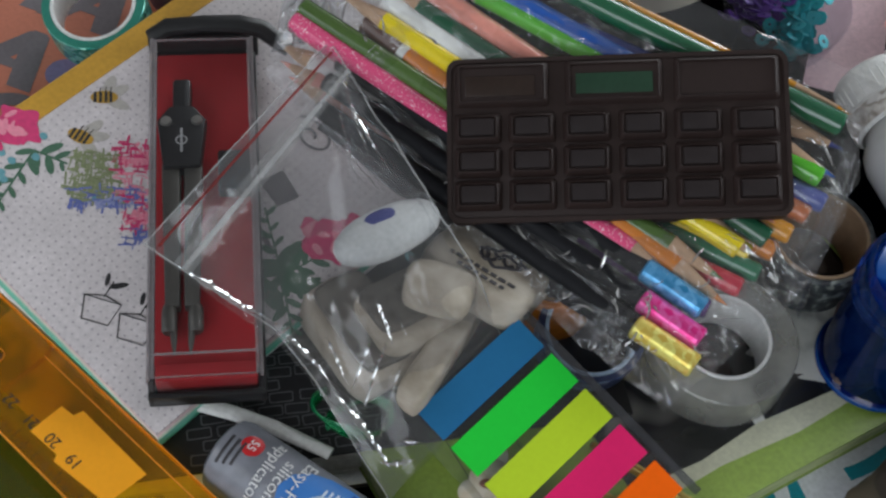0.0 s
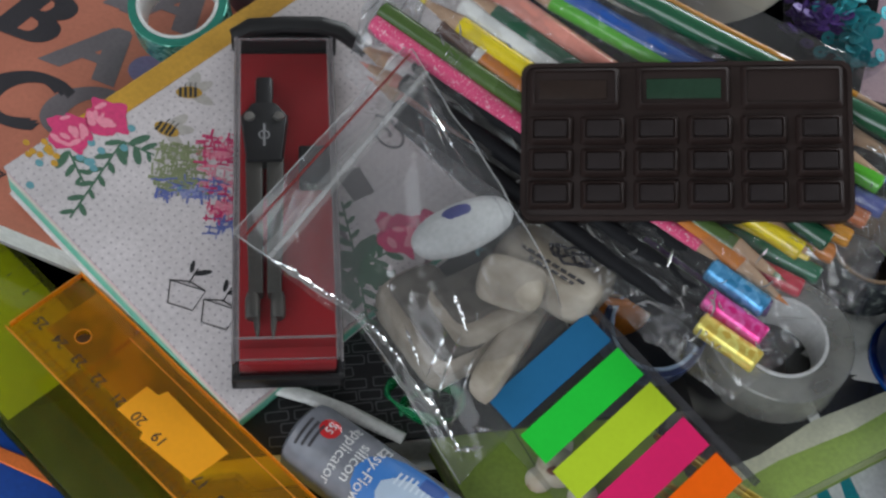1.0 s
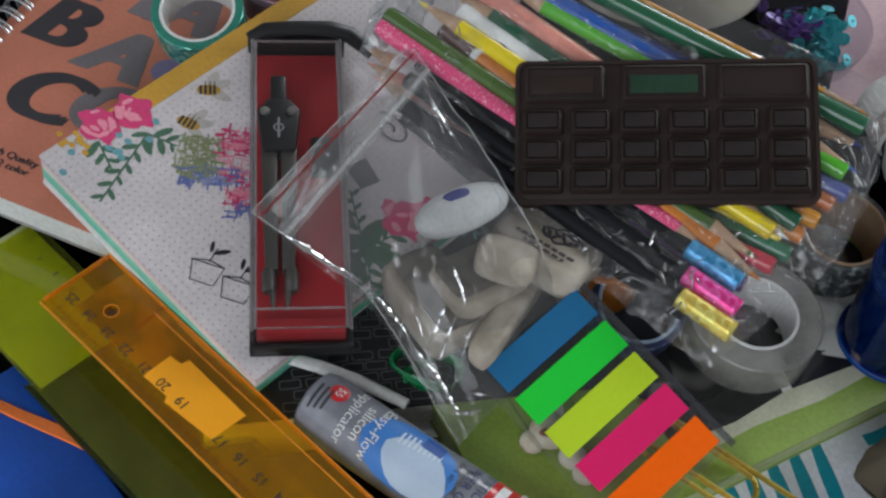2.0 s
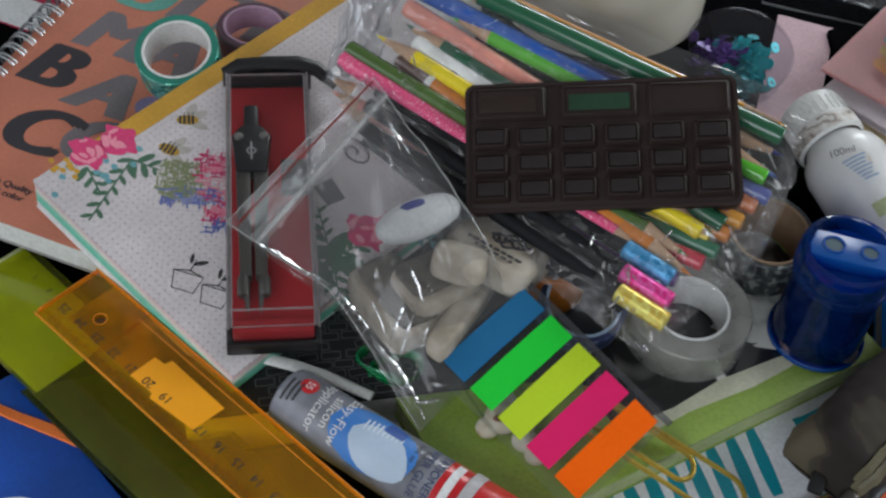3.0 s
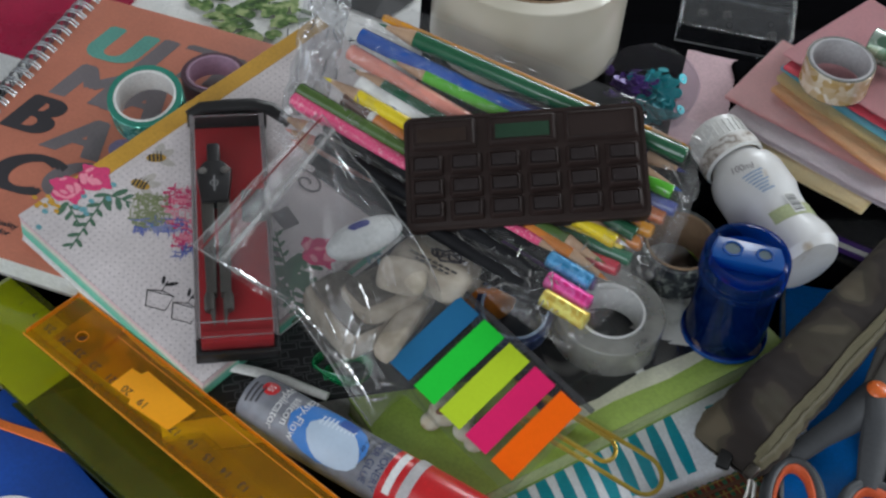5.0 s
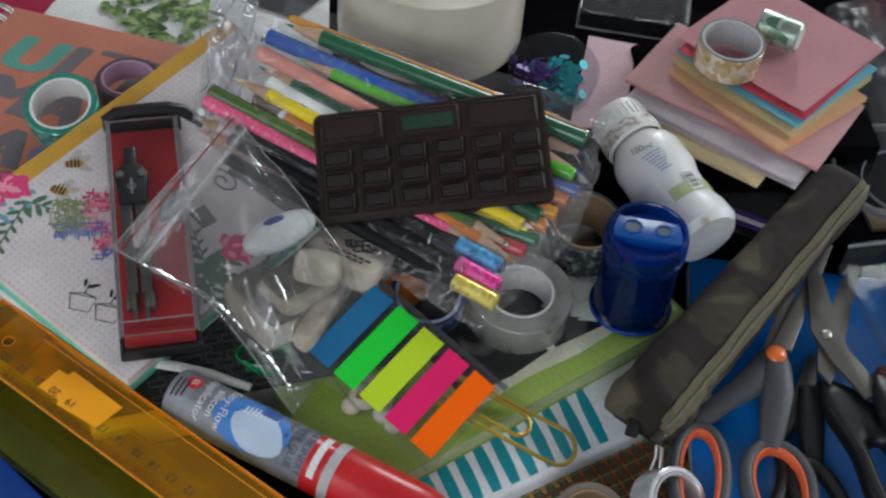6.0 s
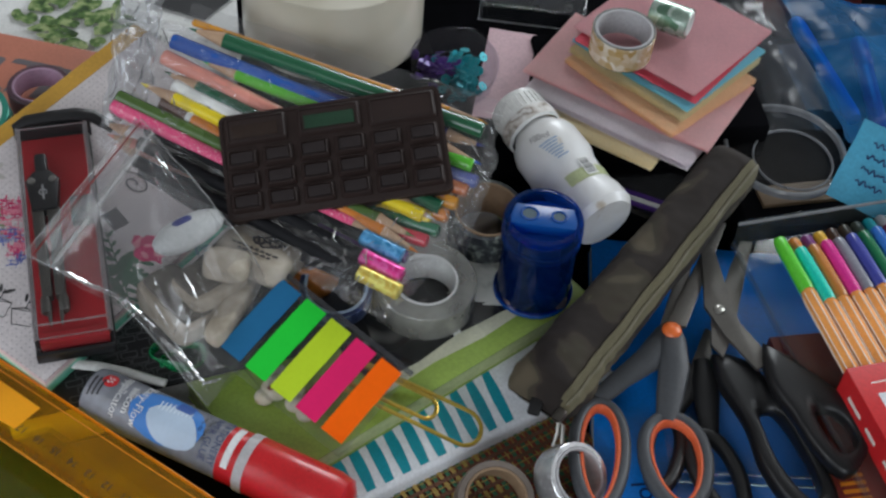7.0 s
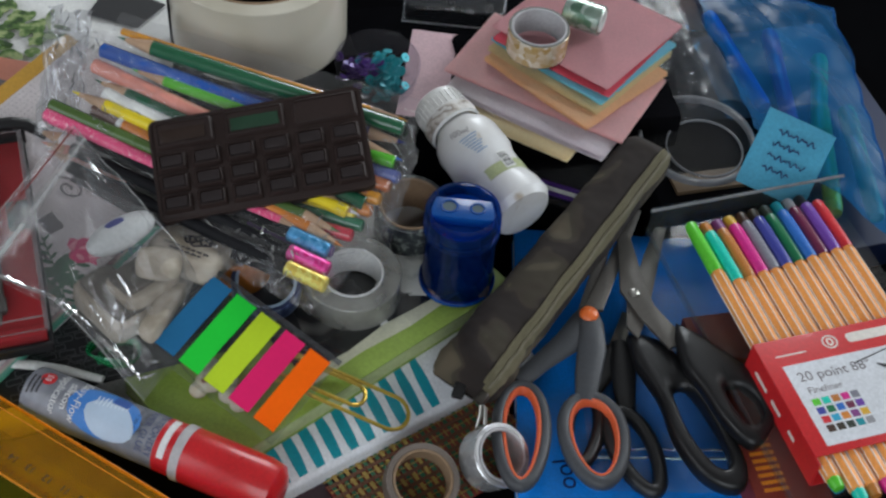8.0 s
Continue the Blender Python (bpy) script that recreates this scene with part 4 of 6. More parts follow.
def along(rail, v):
    for (a, p), (b, q) in zip(rail, rail[1:]):
        if v <= b or b == 1.0:
            return p.lerp(q, (v - a) / (b - a))


def bag_top(u, v):
    """u along the mouth, v from the mouth to the bag's foot."""
    p = along(BAG_LEFT, v).lerp(along(BAG_RIGHT, v), u)
    hump = 7 * math.sin(math.pi * min(max((v - 0.3) / 0.7, 0), 1)) * math.sin(math.pi * (0.1 + 0.8 * u))
    calm = min(1, 0.10 + max(0, v - 0.16) * 4)
    fold = abs(noise.noise(Vector((u * 5.5 + v * 2.2, v * 2.0 - u * 1.5, 7.7))))
    fine_ = abs(noise.noise(Vector((u * 13 - v * 4, v * 9 + u * 3, 2.1))))
    return p + Vector((calm * wob(p.y, v, 0.06, 2.5, 1), calm * wob(p.x, u, 0.07, 2, 2), hump + calm * (4.0 * (0.5 - fold) + 0.5 * (0.4 - fine_))))


zb = thing("zip_bag", put((0, 0, 0)), "clear zip bag holding worn erasers", "zip bag")
part("front_film", grid(110, 130, bag_top), FILM, zb, smooth=60)
part("back_film", grid(24, 24, lambda u, v: bag_top(u, v) - Vector((0, 0, 1 + max(0, bag_top(u, v).z - 31) * min(1, 3 * v) * math.sin(math.pi * (0.04 + 0.92 * u))))), FILM, zb)
SEAL_BAND = clear("seal_band", (0.88, 0.88, 0.88), (0.7, 0.7, 0.7), milk=0.16, gloss=0.05)
SEAL = clear("seal_clear", (0.85, 0.85, 0.85), (0.8, 0.8, 0.8), milk=0.28, gloss=0.06)
part("seal_band", grid(40, 4, lambda u, v: bag_top(u, 0.085 + 0.05 * v) + Vector((0, 0, 0.35))), SEAL_BAND, zb)
part("zip_seal", tube([bag_top(u, 0.115) + Vector((0, 0, 0.6)) for u in np.linspace(0.0, 1, 40)], 0.9, 8), SEAL, zb, "white press seal")
part("red_line", tube([bag_top(u, 0.03) + Vector((0, 0, 0.3)) for u in np.linspace(0.02, 0.98, 40)], 0.45, 6, flat=0.3), clear("red_clear", (0.75, 0.30, 0.28), (0.45, 0.06, 0.06), milk=0.30), zb, "red mouth line")
# whitish, very glossy film: its paleness stands for bright glints
GLINT = clear("glint_film", (0.8, 0.8, 0.8), (0.85, 0.86, 0.88), milk=0.22, gloss=0.62, rough=0.07, crinkle=0.10, scale=60)


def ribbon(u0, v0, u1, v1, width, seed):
    """A pale glint strip shaped as a creased fold, standing a little off the bag."""
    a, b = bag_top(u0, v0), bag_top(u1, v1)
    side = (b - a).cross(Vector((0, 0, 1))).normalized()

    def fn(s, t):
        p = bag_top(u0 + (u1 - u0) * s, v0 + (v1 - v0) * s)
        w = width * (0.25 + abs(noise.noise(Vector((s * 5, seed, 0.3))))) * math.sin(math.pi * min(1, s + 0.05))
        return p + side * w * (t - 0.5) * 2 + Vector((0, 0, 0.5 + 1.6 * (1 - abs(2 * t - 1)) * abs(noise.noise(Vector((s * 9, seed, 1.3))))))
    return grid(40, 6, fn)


# strips added where the zip bag's film glints
GLINT_FOLDS = ((0.0, 0.10, 0.02, 0.40, 2.0), (0.02, 0.42, 0.06, 0.72, 1.6), (0.05, 0.72, 0.10, 0.97, 2.2), (0.97, 0.10, 0.86, 0.34, 0.9), (0.93, 0.14, 0.90, 0.44, 0.6), (0.88, 0.16, 0.74, 0.36, 0.7), (0.80, 0.22, 0.78, 0.42, 0.5),
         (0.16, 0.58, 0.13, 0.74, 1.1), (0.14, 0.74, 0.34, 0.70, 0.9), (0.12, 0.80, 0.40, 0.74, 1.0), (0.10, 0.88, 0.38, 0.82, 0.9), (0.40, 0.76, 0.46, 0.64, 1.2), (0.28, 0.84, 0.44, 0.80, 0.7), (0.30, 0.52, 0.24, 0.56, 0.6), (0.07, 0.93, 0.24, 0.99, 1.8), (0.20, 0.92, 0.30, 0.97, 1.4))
for k, (u0, v0, u1, v1, w) in enumerate(GLINT_FOLDS):
    part("fold", ribbon(u0, v0, u1, v1, w, 3.1 * k), GLINT, zb, smooth=60)
for u in (0.0, 1.0):
    part("side_seam", tube([bag_top(u, v) + Vector((0, 0, 0.2)) for v in np.linspace(0, 1, 50)], 0.25, 6), SEAL, zb)
part("mouth_edge", tube([bag_top(u, 0) for u in np.linspace(0, 1, 30)], 0.25, 6), SEAL, zb)
gr = thing("green_ribbon", put((0, 0, 0)), "curled bright green plastic ribbon in the bag", "ribbon")
GRC = clear("green_clear", (0.10, 0.62, 0.28), (0.01, 0.34, 0.12), milk=0.40, gloss=0.1)
part("curl", tube([(-78 + 11 * math.cos(a) + 0.8 * a, -32 + 7 * math.sin(a) - 1.0 * a, 36 + 2 * math.sin(2 * a)) for a in np.linspace(2.2, 9.5, 50)], [0.9 + 0.5 * math.sin(a * 3) for a in np.linspace(2.2, 9.5, 50)], 8, flat=2.6), GRC, gr)

# ---- pencils in their bag ----
PN = Vector((-0.154, -0.42, 1)).normalized()


def bag_z(x, y):
    """Height of the layer of pencils: steep behind, flatter towards the bag's foot."""
    d = y - 59
    return 76.5 + 0.154 * (x + 52) + (0.5 * d if d > -25 else -12.5 + 0.23 * (d + 25))


WOOD = mat("cedar_wood", (0.50, 0.32, 0.20), 0.7, grain=400, bump=0.1)


def pencil(a, b, colour, lab, tip="right", r=3.6, lift=0.0, end=None):
    """A hexagonal pencil lying in the bag from a to b (x, y), sharpened at one end."""
    if tip == "left":
        a, b = b, a
    pa, pb = (Vector((x, y, bag_z(x, y) + lift)) for x, y in (a, b))
    m_ = mat("lacquer_" + lab.replace(" ", "_"), colour, 0.25, coat=0.5, vary=0.05)
    p = thing("pencil", plane_pose(pa, pb - pa, PN.cross(pb - pa)), lab + " pencil in the clear bag", "pencil", "pencils in the bag")
    L = (pb - pa).length
    cone = 20
    part("shaft", moved(lathe([(0.01, 0), (r - 0.5, 0), (r, 0.6), (r, L - cone), (r * 0.98, L - cone)], 12), toX), m_, p)
    part("sharpened_wood", moved(lathe([(r * 0.98, L - cone), (1.1, L - 5)], 12), toX), WOOD, p)
    part("lead", moved(lathe([(1.1, L - 5), (0.01, L)], 10), toX), m_, p)
    if end:
        part("end_band", moved(lathe([(r + 0.15, 16), (r + 0.15, 19)], 12), toX), WHITE, p)
        part("end_dip", moved(lathe([(0.01, -0.2), (r, 0), (r + 0.1, 0.5), (r + 0.1, 16)], 12), toX), end, p)
    return p


blotch("lacquer_glittery_pink", [(0.0, (0.72, 0.07, 0.19)), (0.60, (0.75, 0.09, 0.22)), (0.66, (0.85, 0.50, 0.58))], 1300, 0.25, 2, coat=0.4)
BROWN = mat("brown_dip", (0.09, 0.035, 0.02), 0.3, coat=0.4)
for row in (((-102, 85), (26.4, -3.8), (0.75, 0.09, 0.22), "glittery pink", "right", 3.9), ((-99.6, 89), (38.4, -2.2), (0.07, 0.13, 0.03), "olive green", "right", 3.8), ((-78, 84), (39.3, -9.8), (0.62, 0.20, 0.03), "orange", "right", 3.6, -1.0, BROWN),
            ((-88.5, 93.3), (43, 7.5), (0.80, 0.62, 0.02), "yellow", "left", 3.5, 1.0), ((-72, 90), (49, 5), (0.78, 0.78, 0.76), "white", "right", 4.0), ((-77, 98), (52, 11), (0.015, 0.09, 0.045), "dark green", "left", 3.7),
            ((-76.5, 104.7), (55, 16), (0.72, 0.28, 0.22), "salmon", "right", 4.0), ((-58.5, 100.3), (69.5, 31), (0.10, 0.50, 0.03), "lime green", "left", 3.4), ((-72, 111.6), (74, 31), (0.02, 0.10, 0.42), "blue", "right", 4.0),
            ((-64, 116), (76, 46), (0.015, 0.11, 0.05), "deep green", "left", 4.1, 1.0), ((-61.4, 119.5), (79, 50), (0.70, 0.30, 0.02), "amber", "right", 1.9, -0.5), ((-8, 79), (77, 40), (0.02, 0.03, 0.16), "dark blue", "right", 3.4, -1.0)):
    pencil(*row)
FOILS = {"blue": (0.03, 0.25, 0.50), "pink": (0.85, 0.02, 0.25), "gold": (0.75, 0.50, 0.08)}
for (a, b, f) in (((-86, 72), (31.6, -11), "blue"), ((-90, 66), (30.5, -21), "pink"), ((-92, 58), (28.5, -29), "gold")):
    pa, pb = (Vector((x, y, bag_z(x, y))) for x, y in (a, b))
    p = thing("metallic_pencil", plane_pose(pa, pb - pa, PN.cross(pb - pa)), "black pencil with a " + f + " foil end in the clear bag", "pencil", "pencils in the bag")
    L = (pb - pa).length
    part("shaft", moved(lathe([(0.01, 0), (3.3, 0.3), (3.3, L - 22)], 12), toX), mat("matt_black", (0.008, 0.008, 0.010), 0.6, spec=0.2), p)
    part("foil_end", moved(lathe([(3.5, L - 22), (4.1, L - 21.5), (4.1, L - 0.6), (3.4, L), (0.01, L)], 16), toX), glitter("foil_" + f, FOILS[f], tuple(min(1, c * 1.6 + 0.15) for c in FOILS[f]), 500, 0.5), p, f + " foil end")
# short crayon ends seen past the calculator
for k, (x, y, c, lab) in enumerate(((47, 8, (0.80, 0.62, 0.02), "yellow"), (55, 9, (0.80, 0.20, 0.03), "orange"), (71, 24, (0.10, 0.13, 0.4), "indigo"), (66, 21, (0.55, 0.16, 0.05), "russet"), (60, 14, (0.70, 0.28, 0.04), "amber"), (34, -9, (0.12, 0.05, 0.2), "violet"), (44, -3, (0.55, 0.03, 0.06), "red"), (50, 2, (0.02, 0.16, 0.08), "fir green"))):
    pa, pb = Vector((x - 40, y + 24, bag_z(x - 40, y + 24) - 6)), Vector((x, y, bag_z(x, y) - 3 - k % 2))
    p = thing("pencil", plane_pose(pa, pb - pa, PN.cross(pb - pa)), lab + " pencil deep in the clear bag", "pencil", "pencils in the bag")
    L = (pb - pa).length
    part("shaft", moved(lathe([(0.01, 0), (3.4, 0.3), (3.4, L - 1), (2.8, L), (0.01, L)], 12), toX), mat("lacquer_" + lab.replace(" ", "_"), c, 0.25, coat=0.5), p)

PB = thing("pencil_bag", put((0, 0, 0)), "crinkled clear bag full of coloured pencils", "plastic bag")
CRINK = clear("crisp_film", (0.96, 0.96, 0.965), (0.8, 0.8, 0.82), milk=0.022, gloss=0.07, rough=0.05, crinkle=1.0, scale=170)
Q = [Vector((-110, 68)), Vector((-94, 131)), Vector((84, 50)), Vector((19, -41))]


def bag_film(lift, seed, amp):
    def fn(u, v):
        p = Q[0].lerp(Q[1], v).lerp(Q[3].lerp(Q[2], v) + Vector((12, -6)) * math.sin(math.pi * v), u)
        e = min(1, 6 * min(u, 1 - u), 8 * min(v, 1 - v))
        z = bag_z(p.x, p.y) + lift * e + amp * noise.noise(Vector((p.x * 0.11, p.y * 0.11, seed))) - 1.1 * amp * abs(noise.noise(Vector((p.x * 0.16 + p.y * 0.10, p.y * 0.22, seed + 5))))
        return (p.x + wob(p.y, p.x, 0.08, 3, seed), p.y + wob(p.x, p.y, 0.08, 3, seed + 2), z)
    return fn


part("top_film", grid(170, 110, bag_film(5.6, 2.0, 1.5)), CRINK, PB, smooth=60)
part("bottom_film", grid(40, 24, bag_film(-6.5, 8.0, 1.2)), CRINK, PB, smooth=60)
fold = clear("milky_fold", (0.75, 0.76, 0.78), (0.80, 0.81, 0.83), milk=0.16, gloss=0.16, rough=0.08, crinkle=0.3, scale=70)
part("crumpled_top", grid(40, 30, lambda u, v: (-98 + 22 * u - 10 * v + 5 * wob(u * 7, v * 7, 1, 1, 4), 136 - 62 * v * (1 - 0.25 * u) - 4 * u, bag_z(-95, 134 - 62 * v) + 3 + wob(u * 3, v * 5, 1.0, 6, 3) - 4 * abs(noise.noise(Vector((u * 7, v * 9, 1.7)))))), fold, PB, "crumpled shiny bag top", smooth=60)
part("border_film", grid(70, 5, lambda u, v: Vector((*(Vector((-66, 118)).lerp(Vector((84, 47)), u) + Vector((5, 12)) * v), 0)) + Vector((0, 0, bag_z(*Vector((-66, 118)).lerp(Vector((84, 47)), u)) + 3 + 2 * v + wob(u * 14, v * 3, 1, 1.5)))), FILM, PB, "hazy border of the bag", smooth=60)
part("edge_seam", tube([Vector((*Q[1].lerp(Q[2], t), 0)) + Vector((0, -6, bag_z(*Q[1].lerp(Q[2], t)) - 1)) for t in np.linspace(0, 1, 20)], 0.3, 6), CRINK, PB)
# black sheet added so the band between these pencils is evenly black
part("black_underlay", grid(30, 8, lambda u, v: (-92 + 104 * u + 16 * v, 54 - 76 * u + 22 * v, bag_z(-92 + 104 * u + 16 * v, 54 - 76 * u + 22 * v) - 4.2 + wob(u * 6, v * 4, 1, 1.2))), MATS["matt_black"], PB, "black sheet added under the dark pencils")
top = bag_film(5.6, 2.0, 1.2)
# small pale ridges added as glints on the pencil bag's film
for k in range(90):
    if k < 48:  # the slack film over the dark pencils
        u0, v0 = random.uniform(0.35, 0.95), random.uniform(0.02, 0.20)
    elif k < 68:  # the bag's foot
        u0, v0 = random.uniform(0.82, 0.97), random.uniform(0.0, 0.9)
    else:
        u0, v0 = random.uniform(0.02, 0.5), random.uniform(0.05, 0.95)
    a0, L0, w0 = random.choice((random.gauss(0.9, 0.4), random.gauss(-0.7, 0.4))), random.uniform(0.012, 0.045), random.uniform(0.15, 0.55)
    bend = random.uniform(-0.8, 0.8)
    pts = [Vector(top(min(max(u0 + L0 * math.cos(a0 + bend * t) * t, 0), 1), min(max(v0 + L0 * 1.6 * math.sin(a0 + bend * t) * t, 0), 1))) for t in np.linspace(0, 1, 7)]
    part("crinkle", tube([p + Vector((0, 0, 0.3 + random.uniform(0, 0.5))) for p in pts], [w0 * math.sin(math.pi * (0.08 + 0.84 * t)) * random.uniform(0.6, 1.2) for t in np.linspace(0, 1, 7)], 5, flat=0.5), GLINT, PB, smooth=60)
for x, y, c in ((-106, 76, "salmon"), (-108, 82, "white"), (-103, 71, "salmon")):
    pa, pb = Vector((x + 40, y - 20, bag_z(x + 40, y - 20) - 8)), Vector((x, y, bag_z(x, y) - 5))
    p = thing("pencil", plane_pose(pa, pb - pa, PN.cross(pb - pa)), c + " pencil with its sharpened tip at the bag's end", "pencil", "pencils in the bag")
    L = (pb - pa).length
    part("shaft", moved(lathe([(0.01, 0), (3.6, 0.3), (3.6, L - 14)], 12), toX), MATS["lacquer_" + c], p)
    part("sharpened_wood", moved(lathe([(3.6, L - 14), (1.0, L - 4)], 12), toX), WOOD, p)
    part("lead", moved(lathe([(1.0, L - 4), (0.01, L)], 10), toX), MATS["lacquer_" + c], p)
part("foot_fold", grid(24, 30, lambda u, v: (56 + 22 * v + 5 * u, -8 + 50 * v - 5 * u, bag_z(58, -4) + 16 * v + wob(u * 5, v * 7, 1.0, 4, 9) - 5 * u)), FILM, PB, smooth=60)

# ---- chocolate-bar calculator ----
CHOC = mat("dark_brown_rubber", (0.024, 0.0125, 0.0105), 0.6, vary=0.1, bump=0.03, spec=0.35)
CHOC2 = mat("brown_key", (0.019, 0.0125, 0.0125), 0.7, bump=0.03, spec=0.3)
tl_, tr_, bl_ = Vector((-52, 60, 93)), Vector((52, 59, 109)), Vector((-48, 14, 69))
xa, ya = tr_ - tl_, tl_ - bl_
KW, KH = xa.length + 2, ya.length + 1
calc = thing("calculator", plane_pose(bl_, xa, ya), "dark brown calculator shaped like a chocolate bar", "calculator")
part("body", prism(round_rect(KW, KH, 4, 5, KW / 2, KH / 2), -9, -1.6, 1.2), CHOC, calc)
part("rim", loop_band(round_rect(KW, KH, 4, 5, KW / 2, KH / 2), round_rect(KW - 3, KH - 3, 3, 5, KW / 2, KH / 2), -2, -0.9), CHOC, calc)


def mound(cx, cy, sx, sy, h):
    bm = bmesh.new()
    lo, mid, hi = round_rect(sx, sy, 1.2, 3, cx, cy), round_rect(sx - 2.2, sy - 2.2, 1.2, 3, cx, cy), round_rect(sx - 3.4, sy - 3.4, 0.8, 3, cx, cy)
    rings = [[bm.verts.new((x, y, z)) for x, y in pts] for pts, z in ((lo, -1.8), (mid, h - 0.5), (hi, h), (round_rect(sx - 4.0, sy - 4.0, 0.6, 3, cx, cy), h - 0.9))]
    for a, b in zip(rings, rings[1:]):
        for k in range(len(a)):
            bm.faces.new((a[k], a[(k + 1) % len(a)], b[(k + 1) % len(a)], b[k]))
    bm.faces.new(rings[-1])
    bmesh.ops.recalc_face_normals(bm, faces=bm.faces)
    return bm


for c in (0.092, 0.252, 0.413, 0.575, 0.737, 0.9):
    for r in (0.165, 0.365, 0.57):
        cx, cy = c * KW, r * KH
        part("key_surround", mound(cx, cy, 15.2, 10.0, 1.6), CHOC, calc)
        part("key", box(10.4, 5.4, 1.5, 0.5, (cx, cy, 0.5)), CHOC2, calc)
for c, w in ((0.165, 30), (0.495, 31), (0.822, 33)):
    part("panel_surround", mound(c * KW, 0.835 * KH, w, 14.5, 1.2 if c < 0.7 else 1.0), CHOC, calc)
part("solar_cell", box(22, 6.4, 0.5, 0.1, (0.16 * KW, 0.82 * KH, 0.4)), mat("solar_glass", (0.03, 0.018, 0.014), 0.2), calc, "dark solar cell")
part("display", box(24, 6.6, 0.5, 0.1, (0.495 * KW, 0.82 * KH, 0.55)), mat("lcd_green", (0.018, 0.05, 0.028), 0.15), calc, "dark green blank display")

# ---- tape rolls ----


def roll(name, m, r0, r1, h, outer, core, label, side=None, group="tape rolls"):
    t = thing(name, m, label, "tape roll", group)
    part("tape", ring(r0 + 1.2, r1, h, 0.5), outer, t)
    part("core", ring(r0, r0 + 1.3, h + 0.4, 0.3), core, t)
    if side:
        part("tape_side", join(*[moved(loop_band(ellipse(r1 - 0.2, r1 - 0.2, 48), ellipse(r0 + 1.4, r0 + 1.4, 48), 0, 0.15), at_mm(0, 0, z)) for z in (h - 0.02, -0.13)]), side, t)
    return t


CARD = mat("brown_card", (0.26, 0.17, 0.10), 0.8, grain=300)
GREYC = mat("grey_card", (0.42, 0.41, 0.42), 0.7)
roll("washi_tape", put((-175, 113, 45), 0, 15, -4), 14, 18.5, 15, glitter("teal_foil", (0.01, 0.26, 0.20), (0.35, 0.80, 0.66), 420, 0.55), WHITE, "teal glitter tape roll on a white core", mat("teal_side", (0.03, 0.22, 0.16), 0.4))
roll("washi_tape", put((-146, 138, 40), 0, 0, 0), 12.5, 16.5, 12, mat("dark_plum", (0.10, 0.05, 0.07), 0.4), mat("lilac_core", (0.42, 0.26, 0.36), 0.5), "plum tape roll lying on the sketchbook")
roll("clear_tape", put((44.5, -4, 25.2), 0, 3, 0), 14.5, 24.8, 17, clear("tape_clear", (0.75, 0.75, 0.70), (0.36, 0.36, 0.33), milk=0.5, gloss=0.05, rough=0.25), WHITE, "roll of clear adhesive tape on a white core")
roll("washi_tape", put((1, -2, 30), 0, 18, 0), 14, 17.5, 15, blotch("blue_print", [(0.42, (0.03, 0.05, 0.16)), (0.5, (0.08, 0.12, 0.3)), (0.6, (0.3, 0.38, 0.55))], 180, 0.45), mat("pale_blue_core", (0.40, 0.52, 0.68), 0.5), "blue patterned tape roll on a pale core", mat("blue_side", (0.03, 0.045, 0.12), 0.4))
roll("washi_tape", put((80, 37, 25), 0, 8, 0), 15.5, 19, 24, blotch("dark_print", [(0.4, (0.012, 0.014, 0.02)), (0.55, (0.05, 0.06, 0.06)), (0.65, (0.2, 0.22, 0.2))], 260, 0.5), CARD, "dark patterned tape roll on a brown core")
roll("orange_tape", put((-12, 15, 25.2), 0, 0, 0), 12, 16, 22, mat("orange_tape_print", (0.70, 0.22, 0.03), 0.4), CARD, "orange tape roll behind a blue one")
roll("washi_tape", put((63, -112, 8.5), 10, 22, 0), 13, 17.5, 13, mat("grey_brown_tape", (0.16, 0.13, 0.11), 0.5), CARD, "grey-brown tape roll on plaid paper")
roll("foil_tape", put((97, -103, 10), 15, 30, 18), 11.5, 15.5, 15, glitter("silver_foil", (0.55, 0.55, 0.56), (0.9, 0.9, 0.92), 250, 0.7), GREYC, "silver foil tape roll standing at a slant")
roll("packing_tape", put((12, 163, 66), 0, 0, 0), 38, 49, 48, blotch("cream_tape", [(0.35, (0.46, 0.42, 0.33)), (0.6, (0.58, 0.54, 0.45))], 20, 0.3, coat=0.4), CARD, "wide cream packing tape roll on a brown core")

# ---- blue sharpener ----
sp = thing("pencil_sharpener", put((99.5, -1, 25.2), -14), "translucent blue tub sharpener with two holes", "sharpener")
BLUEC = clear("blue_clear", (0.03, 0.16, 0.52), (0.004, 0.04, 0.22), milk=0.14, gloss=0.04, rough=0.06)
BLUELID = clear("blue_lid_clear", (0.05, 0.28, 0.74), (0.003, 0.07, 0.32), milk=0.16, gloss=0.05, rough=0.08)
BLUED = mat("blue_lid", (0.002, 0.055, 0.26), 0.25, vary=0.05, spec=0.4)
part("tub", lathe([(0.01, 0), (17.5, 0), (19.5, 1), (19.5, 3), (18.4, 4), (17.6, 40)], 48), BLUEC, sp, "translucent blue tub")
part("base_ring", lathe([(18.6, 0.2), (19.9, 1.0), (19.9, 2.6), (18.6, 3.8)], 48), BLUED, sp)
part("collar", lathe([(17.6, 38), (19.2, 38.6), (19.6, 40.5), (19.2, 42.4), (18.2, 43)], 48), BLUELID, sp)
part("lid_wall", lathe([(18.2, 43), (19.4, 43.4), (19.6, 45), (19.2, 51), (18.2, 53.4), (17.0, 53.8), (16.4, 53.0), (16.2, 46.5)], 48), BLUELID, sp, "translucent blue lid wall")
